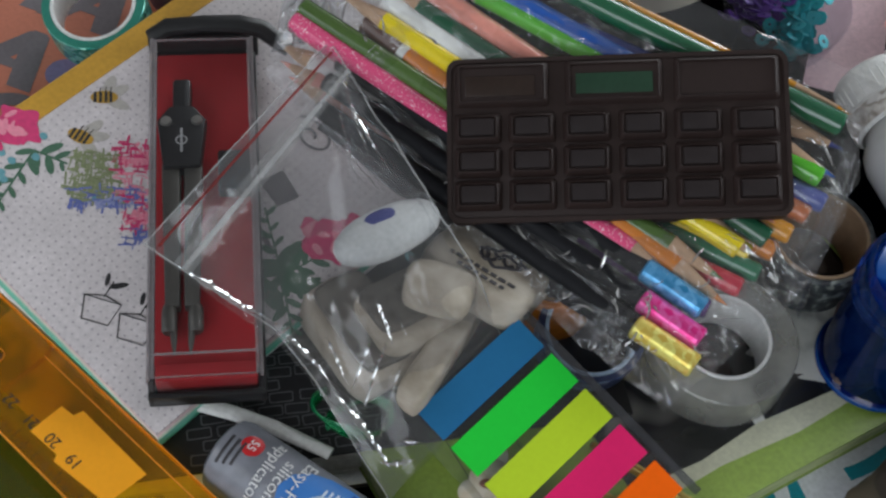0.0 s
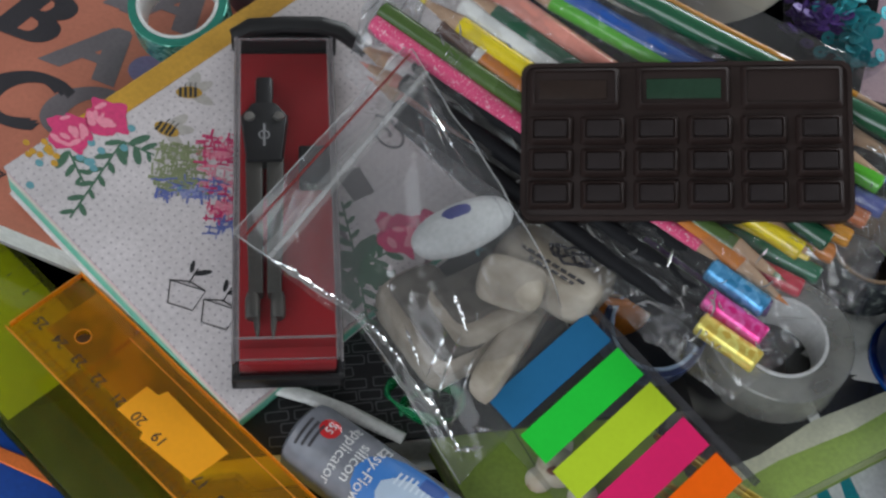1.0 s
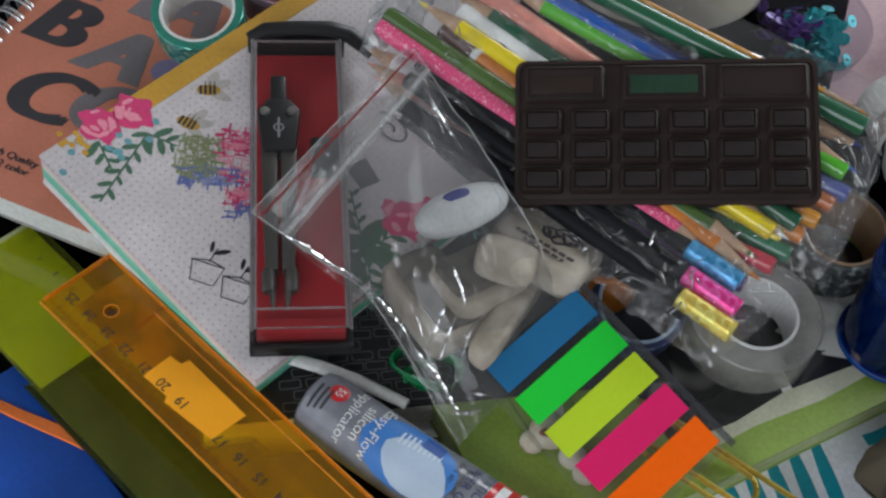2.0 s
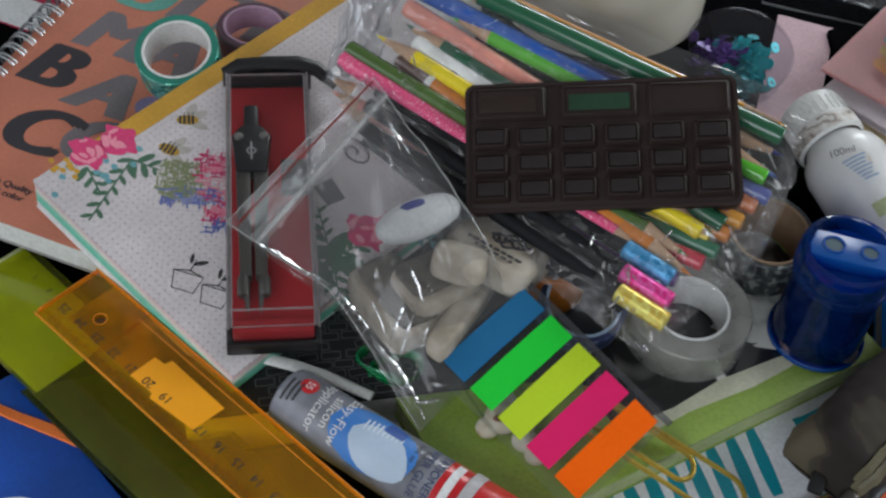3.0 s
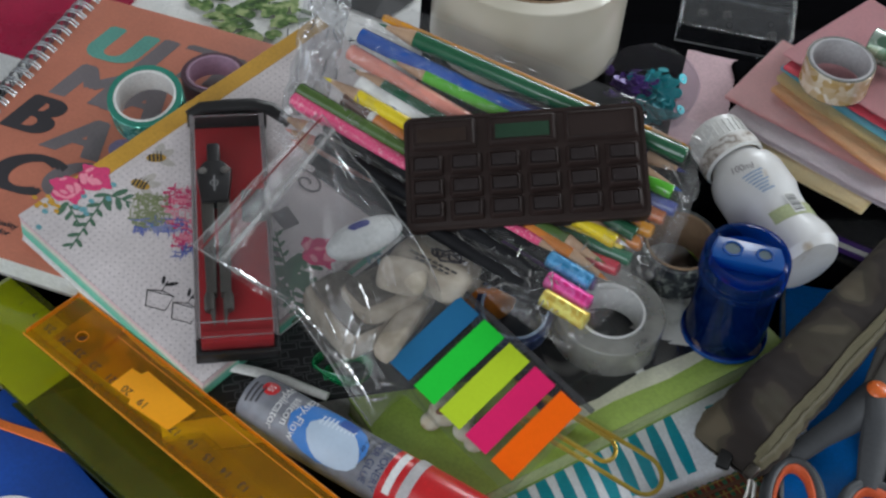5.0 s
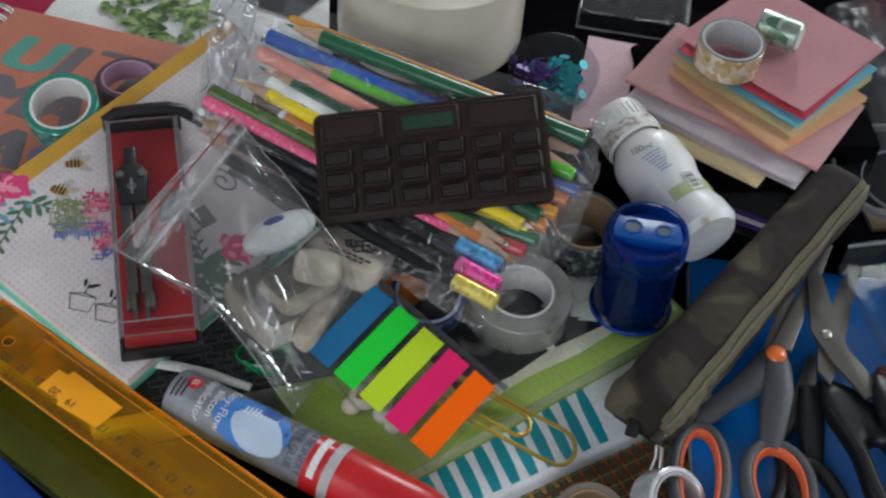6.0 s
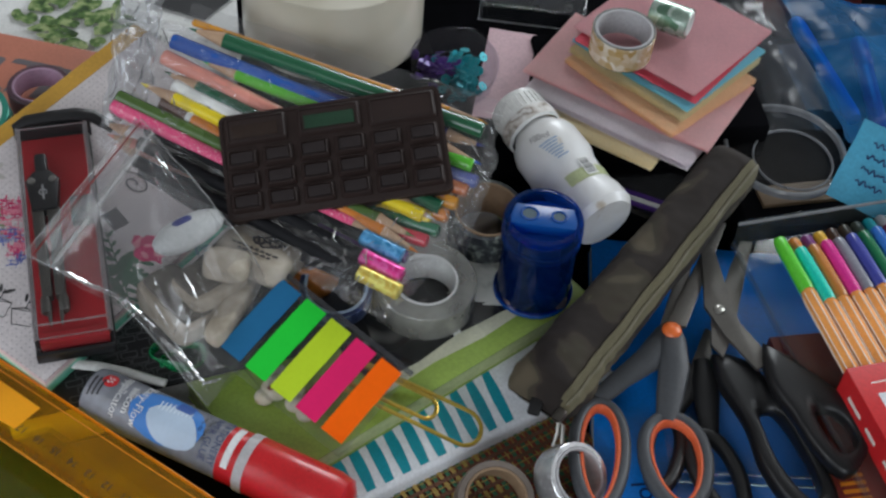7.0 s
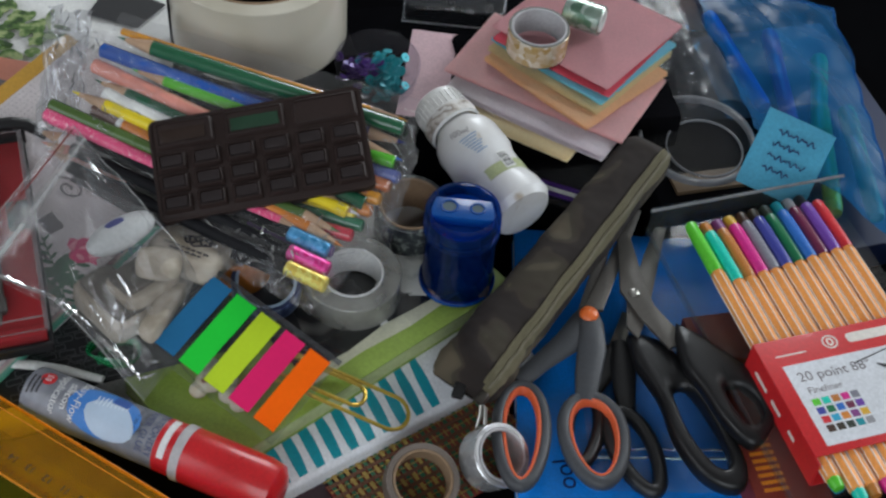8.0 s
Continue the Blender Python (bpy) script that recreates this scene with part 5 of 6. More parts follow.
part("lid_floor", lathe([(0.01, 46.0), (16.2, 46.0), (16.2, 46.8), (0.01, 46.8)], 48), BLUED, sp)
part("blade_block", moved(prism([(-15.6, -5.5), (15.6, -5.5), (16, 0), (14, 8), (-14, 8), (-16, 0)], 46.9, 53.2, 0.8), at_mm(0, -1)), mat("block_blue", (0.003, 0.07, 0.29), 0.3, vary=0.05), sp, "bright blue sharpener block")
for s_, r in ((-1, 4.1), (1, 3.5)):
    part("hole_rim", moved(ring(r - 0.7, r + 0.5, 0.8, 0.2, 28), at_mm(s_ * 7, 0.5, 53.0)), BLUED, sp)
    # flat dark disc: the hole's shaded depth is put into its colour
    part("hole", moved(lathe([(0.01, 0), (r - 0.5, 0)], 24), at_mm(s_ * 7, 0.5, 53.3)), mat("hole_shade", (0.03, 0.07, 0.09), 0.4), sp, "dark disc painted as a shaded pencil hole")
part("inner_block", box(20, 11, 18, 1, (0, 0, 27)), mat("blade_steel", (0.05, 0.09, 0.16), 0.3, 0.5), sp)
part("shavings", pebble(28, 26, 14, 3.0, 0.6, 0.4), blotch("shavings", [(0.4, (0.03, 0.03, 0.05)), (0.6, (0.15, 0.10, 0.08))], 200, 0.8), sp)

# ---- white bottle lying on its side ----
b0, b1 = Vector((103, 100, 58)), Vector((137, 19, 50))
bt = thing("glue_bottle", plane_pose(b0, b1 - b0, (1, 0.4, 0)) @ Matrix.Diagonal((1, 0.91, 0.91, 1)), "white plastic bottle with ribbed cap, lying on its side", "bottle")
BL = (b1 - b0).length
part("cap", moved(lathe([(0.01, 0), (13.5, 0), (15.2, 1.5), (15.6, 4), (15.6, 13), (16.8, 14), (16.8, 22), (15.4, 23)], 40), toX), WHITE, bt, "white screw cap")
for k in range(30):
    a = 2 * math.pi * k / 30
    part("cap_rib", tube([(4.5, 15.7 * math.cos(a), 15.7 * math.sin(a)), (12.5, 15.7 * math.cos(a), 15.7 * math.sin(a))], 0.45, 5), WHITE, bt)
BWHITE = blotch("scuffed_white", [(0.26, (0.45, 0.38, 0.30)), (0.36, (0.66, 0.65, 0.64)), (0.6, (0.72, 0.72, 0.72))], 60, 0.35, 6, coat=0.2)
part("body", moved(lathe([(13.5, 22), (15.0, 25), (18.6, 29), (20.2, 34), (20.4, 48), (18.2, 54), (17.6, 62), (17.8, 70), (19.6, 76), (20.0, BL - 4), (17, BL), (0.01, BL)], 44), toX), BWHITE, bt)
part("torn_label", moved(lathe([(17.0, 14.6), (17.1, 16), (17.1, 21), (16.9, 21.8)], 40), toX), blotch("torn_paper", [(0.40, (0.68, 0.66, 0.64)), (0.50, (0.50, 0.46, 0.42)), (0.56, (0.24, 0.20, 0.17)), (0.62, (0.62, 0.60, 0.58))], 110, 0.7, 5), bt, "torn greyish paper label")
for k in range(7):
    wrap("label_line", -40 + 2 * k, -8 - 3 * (k % 3), 41 + 1.9 * k, 41.9 + 1.9 * k, 20.75, mat("pale_blue_ink", (0.30, 0.40, 0.55), 0.5), bt, n=6)
wrapped_text("100ml", 5, 36.5, -32, 20.6, GREYINK, bt, turn=75)
wrap("barcode_label", -2, 20, 57, 69, 18.5, PAPER, bt, "white bar code label", n=8)
for k in range(9):
    wrap("bar", 0, 18, 58.2 + 1.1 * k, 58.6 + 1.1 * k + 0.2 * (k % 3), 18.6, INK, bt, n=4)
wrap("green_band", -40, 60, 63, 70, 18.15, mat("olive_band", (0.40, 0.44, 0.24), 0.5), bt, n=14)

# ---- dark tray and papers behind ----
# hidden black block added to carry the packing tape
tb = thing("tape_support", put((12, 176, 0), 6), "hidden black block added under the packing tape", "carton")
part("body", box(96, 92, 65.8, 2), mat("tape_support", (0.006, 0.006, 0.007), 0.9, spec=0.0), tb)
# near-black tray added to carry the papers; it fills the dark gaps
tray = thing("support_tray", put((110, 130, 0)), "black support tray added under the papers", "tray")
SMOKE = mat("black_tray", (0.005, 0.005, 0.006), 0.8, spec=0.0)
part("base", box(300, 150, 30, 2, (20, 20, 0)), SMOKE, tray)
part("raised_block", box(118, 84, 26, 3, (72, -10, 30)), SMOKE, tray)

bx = thing("clear_box", put((134, 205, 30), -14), "clear plastic box with dark trinkets", "box")
part("lid", loop_band(round_rect(62, 46, 5), round_rect(59, 43, 4), 14, 26), clear("grey_clear", (0.7, 0.72, 0.74), (0.2, 0.2, 0.22), milk=0.03, gloss=0.006), bx)
part("lid_top", grid(4, 4, lambda u, v: (-30 + 60 * u, -22 + 44 * v, 25.5)), clear("lid_haze", (0.85, 0.86, 0.87), (0.35, 0.36, 0.38), milk=0.07, gloss=0.0, rough=0.6), bx, "hazy clear lid")
part("rim", tube([(-31, -23, 15), (31, -23, 15), (31, 23, 15), (-31, 23, 15)], 0.5, 8, True), clear("rim_clear", (0.6, 0.6, 0.62), (0.35, 0.36, 0.38), milk=0.5, gloss=0.1), bx)
for k in range(12):
    part("trinket", moved(ring(1.2, 2.2, 1.2, 0.2, 10), at_mm(random.uniform(-24, 24), random.uniform(-16, 16), 15) @ Matrix.Rotation(random.uniform(0, 1.5), 4, "X")), SMOKE if k % 4 else DARKMETAL, bx)
pk = thing("pink_card", put((100, 133, 51), 74), "pale pink sheet of card", "card")
part("sheet", grid(6, 6, lambda u, v: (-38 + 76 * u, -18 + 27 * v, 1.5 + wob(u * 3, v * 3, 1, 1))), mat("pink_card", (0.62, 0.42, 0.46), 0.7), pk)
ct = thing("sequin_pot", put((74, 128, 52), 0, 12, 0), "round clear pot of teal and purple sequins", "pot")
part("pot", lathe([(0.01, 0), (20, 0), (22, 2), (23, 16), (23.6, 16.5)], 40), clear("pot_clear", (0.85, 0.85, 0.88), (0.4, 0.38, 0.45), milk=0.02, gloss=0.012), ct)
part("lid", lathe([(0.01, 18), (22, 18), (24, 17.5), (24, 15)], 40), clear("pot_clear", (0.8, 0.8, 0.8)), ct)
SEQ = [mat("sequin_teal", (0.0, 0.42, 0.46), 0.3, 0.2), mat("sequin_purple", (0.10, 0.03, 0.26), 0.3, 0.2), mat("sequin_green", (0.01, 0.34, 0.38), 0.3, 0.2)]
for q_, (cx, cy) in enumerate(((4, 3), (-9, 3), (4, -9))):
    bms = []
    for k in range(70):
        bms.append(moved(ring(0.6, 2.8, 0.5, 0.1, 8), Matrix.Translation((cx + random.gauss(0, 5), cy + random.gauss(0, 3.6), random.uniform(4, 15))) @ Euler((random.uniform(-1, 1), random.uniform(-1, 1), 0)).to_matrix().to_4x4()))
    tagged(part("sequins", join(*bms), SEQ[q_], ct), kind="stuff")

NOTES = (((0.86, 0.72, 0.44), "cream", -40, 151.5, 93.5, 56, 82, 52), ((0.84, 0.76, 0.80), "lilac", -41, 163.5, 95.5, 58.6, 98, 50), ((0.90, 0.56, 0.56), "pink", -39, 173.5, 111.5, 61.2, 110, 61),
         ((0.95, 0.62, 0.36), "apricot", -55, 185, 112.5, 65, 77, 70), ((0.85, 0.70, 0.40), "butter", -51, 190.5, 124.5, 68, 77, 72), ((0.28, 0.74, 0.88), "sky blue", -51, 193, 128, 70.4, 78, 72),
         ((0.85, 0.12, 0.18), "rose red", -46, 192.5, 129.5, 72.6, 77, 70), ((0.80, 0.42, 0.45), "dusty pink", -49, 196.5, 136.5, 74.8, 80, 76))
for c, lab, ang, x, y, z, sx, sy in NOTES:
    st = thing("note_paper", put((x, y, z), ang), "stack of " + lab + " note paper", "paper", "coloured note papers")
    m_ = mat(lab.replace(" ", "_") + "_paper", c, 0.75, vary=0.05, stain=0.06)
    for k in range(4):
        j = random.uniform(-1.2, 1.2)
        part("sheet", grid(10, 10, lambda u, v: (-sx / 2 + sx * u + j, -sy / 2 + sy * v - 1.6 * j, 0.55 * k + 2.2 * (u - 0.5) ** 2 + wob(u * 3 + x, v * 3 + k, 1, 0.9)), 0.25), m_, st)
roll("washi_tape", put((162, 118, 77.6), 0, 3, 0), 14.2, 17, 15.5, glitter("gold_lace", (0.42, 0.27, 0.08), (0.75, 0.68, 0.58), 300, 0.3), GREYC, "gold lace tape roll on the note papers", mat("dark_side", (0.06, 0.06, 0.05), 0.4))
roll("foil_tape", put((183, 139, 87), 55, 90, 28), 5, 8.5, 22, glitter("mint_foil", (0.10, 0.22, 0.14), (0.75, 0.85, 0.78), 220, 0.7), WHITE, "narrow green and white foil roll on its side")

# ---- camouflage pencil case ----
c0, c1 = Vector((87.5, -73, 28)), Vector((217, 57, 54))
pcs = thing("pencil_case", plane_pose(c0, c1 - c0, (-1, 1, 0)), "camouflage cloth pencil case with an olive zip", "pencil case")
PCL = (c1 - c0).length
CAMO = blotch("camouflage_cloth", [(0.40, (0.014, 0.009, 0.007)), (0.48, (0.018, 0.012, 0.009)), (0.50, (0.034, 0.025, 0.017)), (0.56, (0.036, 0.030, 0.018)), (0.58, (0.066, 0.053, 0.034)), (0.68, (0.085, 0.068, 0.043))], 32, 0.9, 2, 0.6, seed=1.3)
OLIVE = mat("olive_tape", (0.125, 0.110, 0.065), 0.9, grain=1200, bump=0.2)


def case_skin(u, v):
    a = 2 * math.pi * v
    end = min(1.0, (min(u, 1 - u) / 0.06) ** 0.5) if 0 < u < 1 else 0.0
    flat_ = 0.75 + 0.25 * end
    x = PCL * u
    ry, rz = (14.2 + 3.6 * (1 - u) ** 1.5) * flat_, 14.0 * max(end, 0.05)
    n_ = 1 + 0.10 * noise.noise(Vector((u * 9, math.cos(a) * 1.4, math.sin(a) * 1.4))) + (0.07 * noise.noise(Vector((u * 40, math.cos(a) * 3, math.sin(a) * 3))) if u < 0.25 else 0.03 * noise.noise(Vector((u * 40, math.cos(a) * 3, math.sin(a) * 3))))
    cy, cz = math.copysign(abs(math.cos(a)) ** 0.8, math.cos(a)), math.copysign(abs(math.sin(a)) ** 0.8, math.sin(a))
    return (x, ry * cy * n_, rz * cz * n_)


part("cloth", grid(110, 48, case_skin), CAMO, pcs, smooth=80)


def strip(v0, v1, lift, u0=0.02, u1=0.985):
    def fn(u, v):
        p = Vector(case_skin(u0 + (u1 - u0) * u, v0 + (v1 - v0) * v))
        return p + Vector((0, p.y, p.z)).normalized() * lift
    return grid(90, 5, fn)


part("zip_band", strip(0.36, 0.47, 0.5), OLIVE, pcs, "olive zip tape")
part("zip_teeth", tube([Vector(case_skin(u, 0.405)) * 1.0 + Vector((0, -0.8, 0.9)) for u in np.linspace(0.03, 0.97, 90)], [0.8 + 0.25 * (k % 2) for k in range(90)], 6), mat("zip_teeth", (0.15, 0.135, 0.09), 0.6), pcs)
part("piping", tube([Vector(case_skin(u, 0.35)) + Vector((0, -0.6, 0.8)) for u in np.linspace(0.03, 0.97, 60)], 0.8, 6), OLIVE, pcs)
pull = part("zip_slider", box(7, 5, 4, 1.2, (0, -14, 3)), mat("dark_steel", (0.10, 0.09, 0.08), 0.35, 0.8), pcs)
part("pull_tab", tube([(-2, -15, 5), (-7, -18, 3), (-12, -19, 0), (-9, -22, 0), (-3, -18, 4)], 1.0, 8, True), STEEL, pcs)
part("end_tab", moved(box(9, 6, 3, 1.2), at_mm(-2, -2, 2, 20)), BLACK, pcs)

# ---- right side: blue notebook, scissors, pens ----
bn = thing("blue_notebook", put((103, -150, 0), -11), "bright blue notebook under the scissors", "notebook")
block_book(bn, 150, 197, 12, mat("blue_cover", (0.0, 0.19, 0.66), 0.4), PAPER, 1.0)
lettering("cover_word", "ool", 13, mat("navy_print", (0.005, 0.015, 0.10), 0.5, bump=0), bn, put((23, 38, 12.1), 100))
HOLO = glitter("holographic", (0.25, 0.20, 0.45), (0.5, 0.75, 0.75), 260, 0.7)
hp = thing("sticker_pack", put((178, -112, 12.2), -8), "clear pack with holographic edges on the notebook", "sticker pack")
part("film", grid(20, 20, lambda u, v: (-32 + 75 * u, -22 + 90 * v, 1.5 + wob(u * 4, v * 4, 1, 1.5))), FILM, hp)
for y in (-4, 1, 58, 62):
    part("holographic_edge", tube([(-30 + 72 * t, y + wob(t * 6, y, 1, 1.2), 3.2) for t in np.linspace(0, 1, 16)], 0.6, 6), HOLO, hp)

pl = thing("plaid_paper", put((38, -116, 4), 25), "red, yellow and green plaid paper", "paper")
part("sheet", grid(10, 10, lambda u, v: (-12 + 100 * u, -24 + 62 * v, wob(u * 3, v * 3, 1, 1.0))), mat("plaid_red", (0.24, 0.035, 0.025), 0.7), pl)
for k in range(15):
    for z, c, w in ((1.0, ("plaid_green", (0.03, 0.12, 0.06)), 2.2), (1.15, ("plaid_yellow", (0.36, 0.24, 0.06)), 0.6 if k > 6 else 2.0)):
        part("stripe", box(w, 62, 0.1, 0, (-9 + k * 6.6 + (z > 1.1) * 3.2, 7, z)), mat(c[0], c[1], 0.7), pl)
for k in range(9):
    part("stripe", box(100, 0.5, 0.1, 0, (38, -20 + 6.6 * k, 1.4)), MATS["plaid_yellow"], pl)
    part("stripe", box(100, 2.0, 0.1, 0, (38, -17 + 6.6 * k, 1.3)), mat("plaid_dark", (0.13, 0.05, 0.025), 0.7), pl)
dk = thing("dark_book", put((-60, -170, 0), 8), "dark purple-brown book with fine stripes", "book")
block_book(dk, 105, 62, 4, mat("plum_cover", (0.035, 0.015, 0.02), 0.4), PAPER, 0.8)

GRIP = mat("grey_grip", (0.055, 0.058, 0.065), 0.5)
SOFT = mat("orange_rubber", (0.68, 0.12, 0.04), 0.55)
BLADE = mat("scissor_steel", (0.17, 0.16, 0.148), 0.42, 0.85, grain=1500)


def handle_loop(cx, cy, rx, ry, turn, z, r, material, parent, liner=None, egg=0.15):
    """An eye of a pair of scissors: a rounded ring, with a softer lining where it has one."""
    c, s = math.cos(radians(turn)), math.sin(radians(turn))

    def eye(ax, ay, dz):
        out = []
        for k in range(40):
            a = 2 * math.pi * k / 40
            x, y = ax * math.cos(a) * (1 + egg * math.sin(a)), ay * math.sin(a)
            out.append((cx + c * x - s * y, cy + s * x + c * y, z + dz))
        return out
    part("handle_ring", tube(eye(rx - r, ry - r, 0), r, 12, True, 1.1), material, parent)
    if liner:
        part("ring_lining", tube(eye(rx - 2 * r + 0.5, ry - 2 * r + 0.5, 0), 1.4, 10, True, 2.4), liner, parent, "orange soft lining")


s1 = thing("scissors", put((0, 0, 0)), "grey scissors with orange-lined handles and orange pivot", "scissors", "scissors")
handle_loop(114, -99, 14.5, 32, -13, 22, 3.2, GRIP, s1, SOFT)
handle_loop(148.5, -106, 17.5, 28, -6, 22, 3.4, GRIP, s1, SOFT)
part("shank", tube([(119, -68, 22), (133, -59, 25), (146, -52, 28), (158, -40, 31), (161, -34, 31)], [5, 5.5, 7, 6.5, 4], 12, flat=0.55), GRIP, s1)
part("shank", tube([(149, -84, 23), (153, -72, 26), (158, -58, 29), (160, -44, 32), (162, -34, 32)], [5, 6.5, 7.5, 7, 4], 12, flat=0.55), GRIP, s1)
part("pivot_cap", moved(lathe([(0.01, 2.2), (3.2, 1.8), (4.7, 0.6), (4.9, 0)], 24), at_mm(160, -40, 35.4)), mat("orange_cap", (0.80, 0.16, 0.03), 0.35, coat=0.3), s1, "orange pivot cap")
part("blade", prism([(155, -36), (164, -36), (196, 34), (192, 36)], 30.5, 32.5, 0.4), BLADE, s1)
part("blade", prism([(158, -36), (168, -38), (206, 28), (202, 30)], 33, 35, 0.4), BLADE, s1)

s2 = thing("scissors", put((0, 0, 0)), "large steel scissors with black plastic handles, slightly open", "scissors", "scissors")
GLOSSB = mat("glossy_black", (0.008, 0.008, 0.009), 0.38, spec=0.4)
def smooth_loop(pts, n=6):
    """A closed round curve through the points."""
    out, m = [], len(pts)
    for k in range(m):
        p0, p1, p2, p3 = (Vector(pts[(k + d) % m]) for d in (-1, 0, 1, 2))
        for t in (q / n for q in range(n)):
            out.append(0.5 * (2 * p1 + (p2 - p0) * t + (2 * p0 - 5 * p1 + 4 * p2 - p3) * t * t + (3 * p1 - p0 - 3 * p2 + p3) * t ** 3))
    return out


def radial(poly, cx, cy, n=56):
    """The outline read at n even angles about an inner point."""
    out = []
    for k in range(n):
        d = Vector((math.cos(2 * math.pi * k / n), math.sin(2 * math.pi * k / n)))
        best = 1.0
        for a, b in zip(poly, poly[1:] + poly[:1]):
            e, q = b - a, a - Vector((cx, cy))
            det = d.x * -e.y + d.y * e.x
            if abs(det) > 1e-9:
                t, w = (q.x * -e.y + q.y * e.x) / det, (d.x * q.y - d.y * q.x) / det
                if t > 0 and 0 <= w <= 1:
                    best = max(best, t)
        out.append((cx + d.x * best, cy + d.y * best))
    return out


def moulded_handle(outer, inner, z0, z1, material, parent):
    """A flat moulded eye with rounded rims."""
    cx, cy = sum(p[0] for p in inner) / len(inner), sum(p[1] for p in inner) / len(inner)
    o, h = radial(smooth_loop(outer), cx, cy), radial(smooth_loop(inner), cx, cy)
    bm = bmesh.new()
    rings = []
    for t, z in ((0, 0.3), (0, 0.7), (0.08, 0.92), (0.25, 1.0), (0.75, 1.0), (0.92, 0.92), (1, 0.7), (1, 0.3), (0.92, 0.08), (0.75, 0), (0.25, 0), (0.08, 0.08)):
        rings.append([bm.verts.new((a + (c - a) * t, b + (d - b) * t, z0 + (z1 - z0) * z)) for (a, b), (c, d) in zip(o, h)])
    for a, b in zip(rings, rings[1:] + rings[:1]):
        for k in range(len(a)):
            bm.faces.new((a[k], a[(k + 1) % len(a)], b[(k + 1) % len(a)], b[k]))
    bmesh.ops.recalc_face_normals(bm, faces=bm.faces)
    return part("handle", bm, material, parent, "black moulded handle", smooth=80)


moulded_handle([(178, -52), (196, -61), (201, -86), (211, -114), (213, -138), (206, -148), (192, -140), (184, -117), (183, -91), (177, -69)], [(191, -89), (200, -90), (205, -109), (207, -127), (204, -136), (198, -134), (192, -118), (190, -102)], 24, 34, GLOSSB, s2)
moulded_handle([(201, -54), (213, -67), (228, -86), (235, -102), (231, -118), (219, -130), (212, -126), (206, -112), (202, -95), (197, -77)], [(214, -96), (221, -96), (226, -103), (227, -113), (222, -119), (217, -118), (214, -110), (213, -103)], 33, 42, GLOSSB, s2)
part("blade", prism([(177, -50), (181, -58), (190, -44), (196, -30), (216, 14), (210, 15), (199, -3), (190, -20), (182, -32)], 33.5, 35.3, 0.4), BLADE, s2)
part("blade", prism([(184, -46), (194, -68), (204, -64), (194, -40), (193, -26), (194, 10), (188, 14), (183, -10), (179, -28)], 35.6, 37.6, 0.4), BLADE, s2)
part("screw", moved(lathe([(0.01, 1.6), (1.6, 1.6), (2.6, 1.0), (2.9, 0)], 20), at_mm(185.5, -31, 37.5)), STEEL, s2)

s3_ = thing("scissors", put((0, 0, 0)), "small black scissors lying under the others", "scissors", "scissors")
handle_loop(168, -112, 13, 27, 8, 17, 3.6, BLACK, s3_)
handle_loop(146, -96, 11, 24, -20, 16, 3.4, BLACK, s3_)
part("shank", tube([(170, -88, 17), (172, -74, 19), (174, -62, 21), (176, -50, 22)], [4.5, 6, 7, 5], 12, flat=0.6), BLACK, s3_)
part("shank", tube([(154, -76, 16), (163, -66, 18), (172, -52, 20)], [4.5, 5.5, 5], 12, flat=0.6), BLACK, s3_)
part("blade", prism([(170, -50), (180, -52), (186, -30), (183, -28)], 18, 20, 0.3), BLADE, s3_)

# fineliners in their box
pn = Matrix.Translation((0, 0, 0)) @ put((217.5, -1, 42), 7)
PORANGE = mat("orange_barrel", (0.92, 0.37, 0.09), 0.4)
PWHITE = mat("white_stripe", (0.75, 0.70, 0.64), 0.4, bump=0)
caps = ("0.10,0.55,0.03,lime green", "0.0,0.55,0.42,turquoise", "0.48,0.17,0.03,brown", "0.65,0.02,0.25,pink", "0.20,0.20,0.24,grey", "0.04,0.05,0.30,indigo", "0.0,0.14,0.05,dark green", "0.02,0.14,0.50,blue", "0.14,0.01,0.05,burgundy", "0.15,0.05,0.35,purple", "0.60,0.02,0.03,red")
back = ("0.03,0.35,0.55,sky blue", "0.65,0.22,0.03,orange", "0.20,0.04,0.20,plum", "0.70,0.40,0.03,yellow", "0.05,0.02,0.01,dark brown", "0.03,0.02,0.01,black", "0.02,0.03,0.02,dark olive", "0.0,0.25,0.30,teal", "0.28,0.28,0.30,light grey", "0.012,0.012,0.015,jet black")
PEN = {}


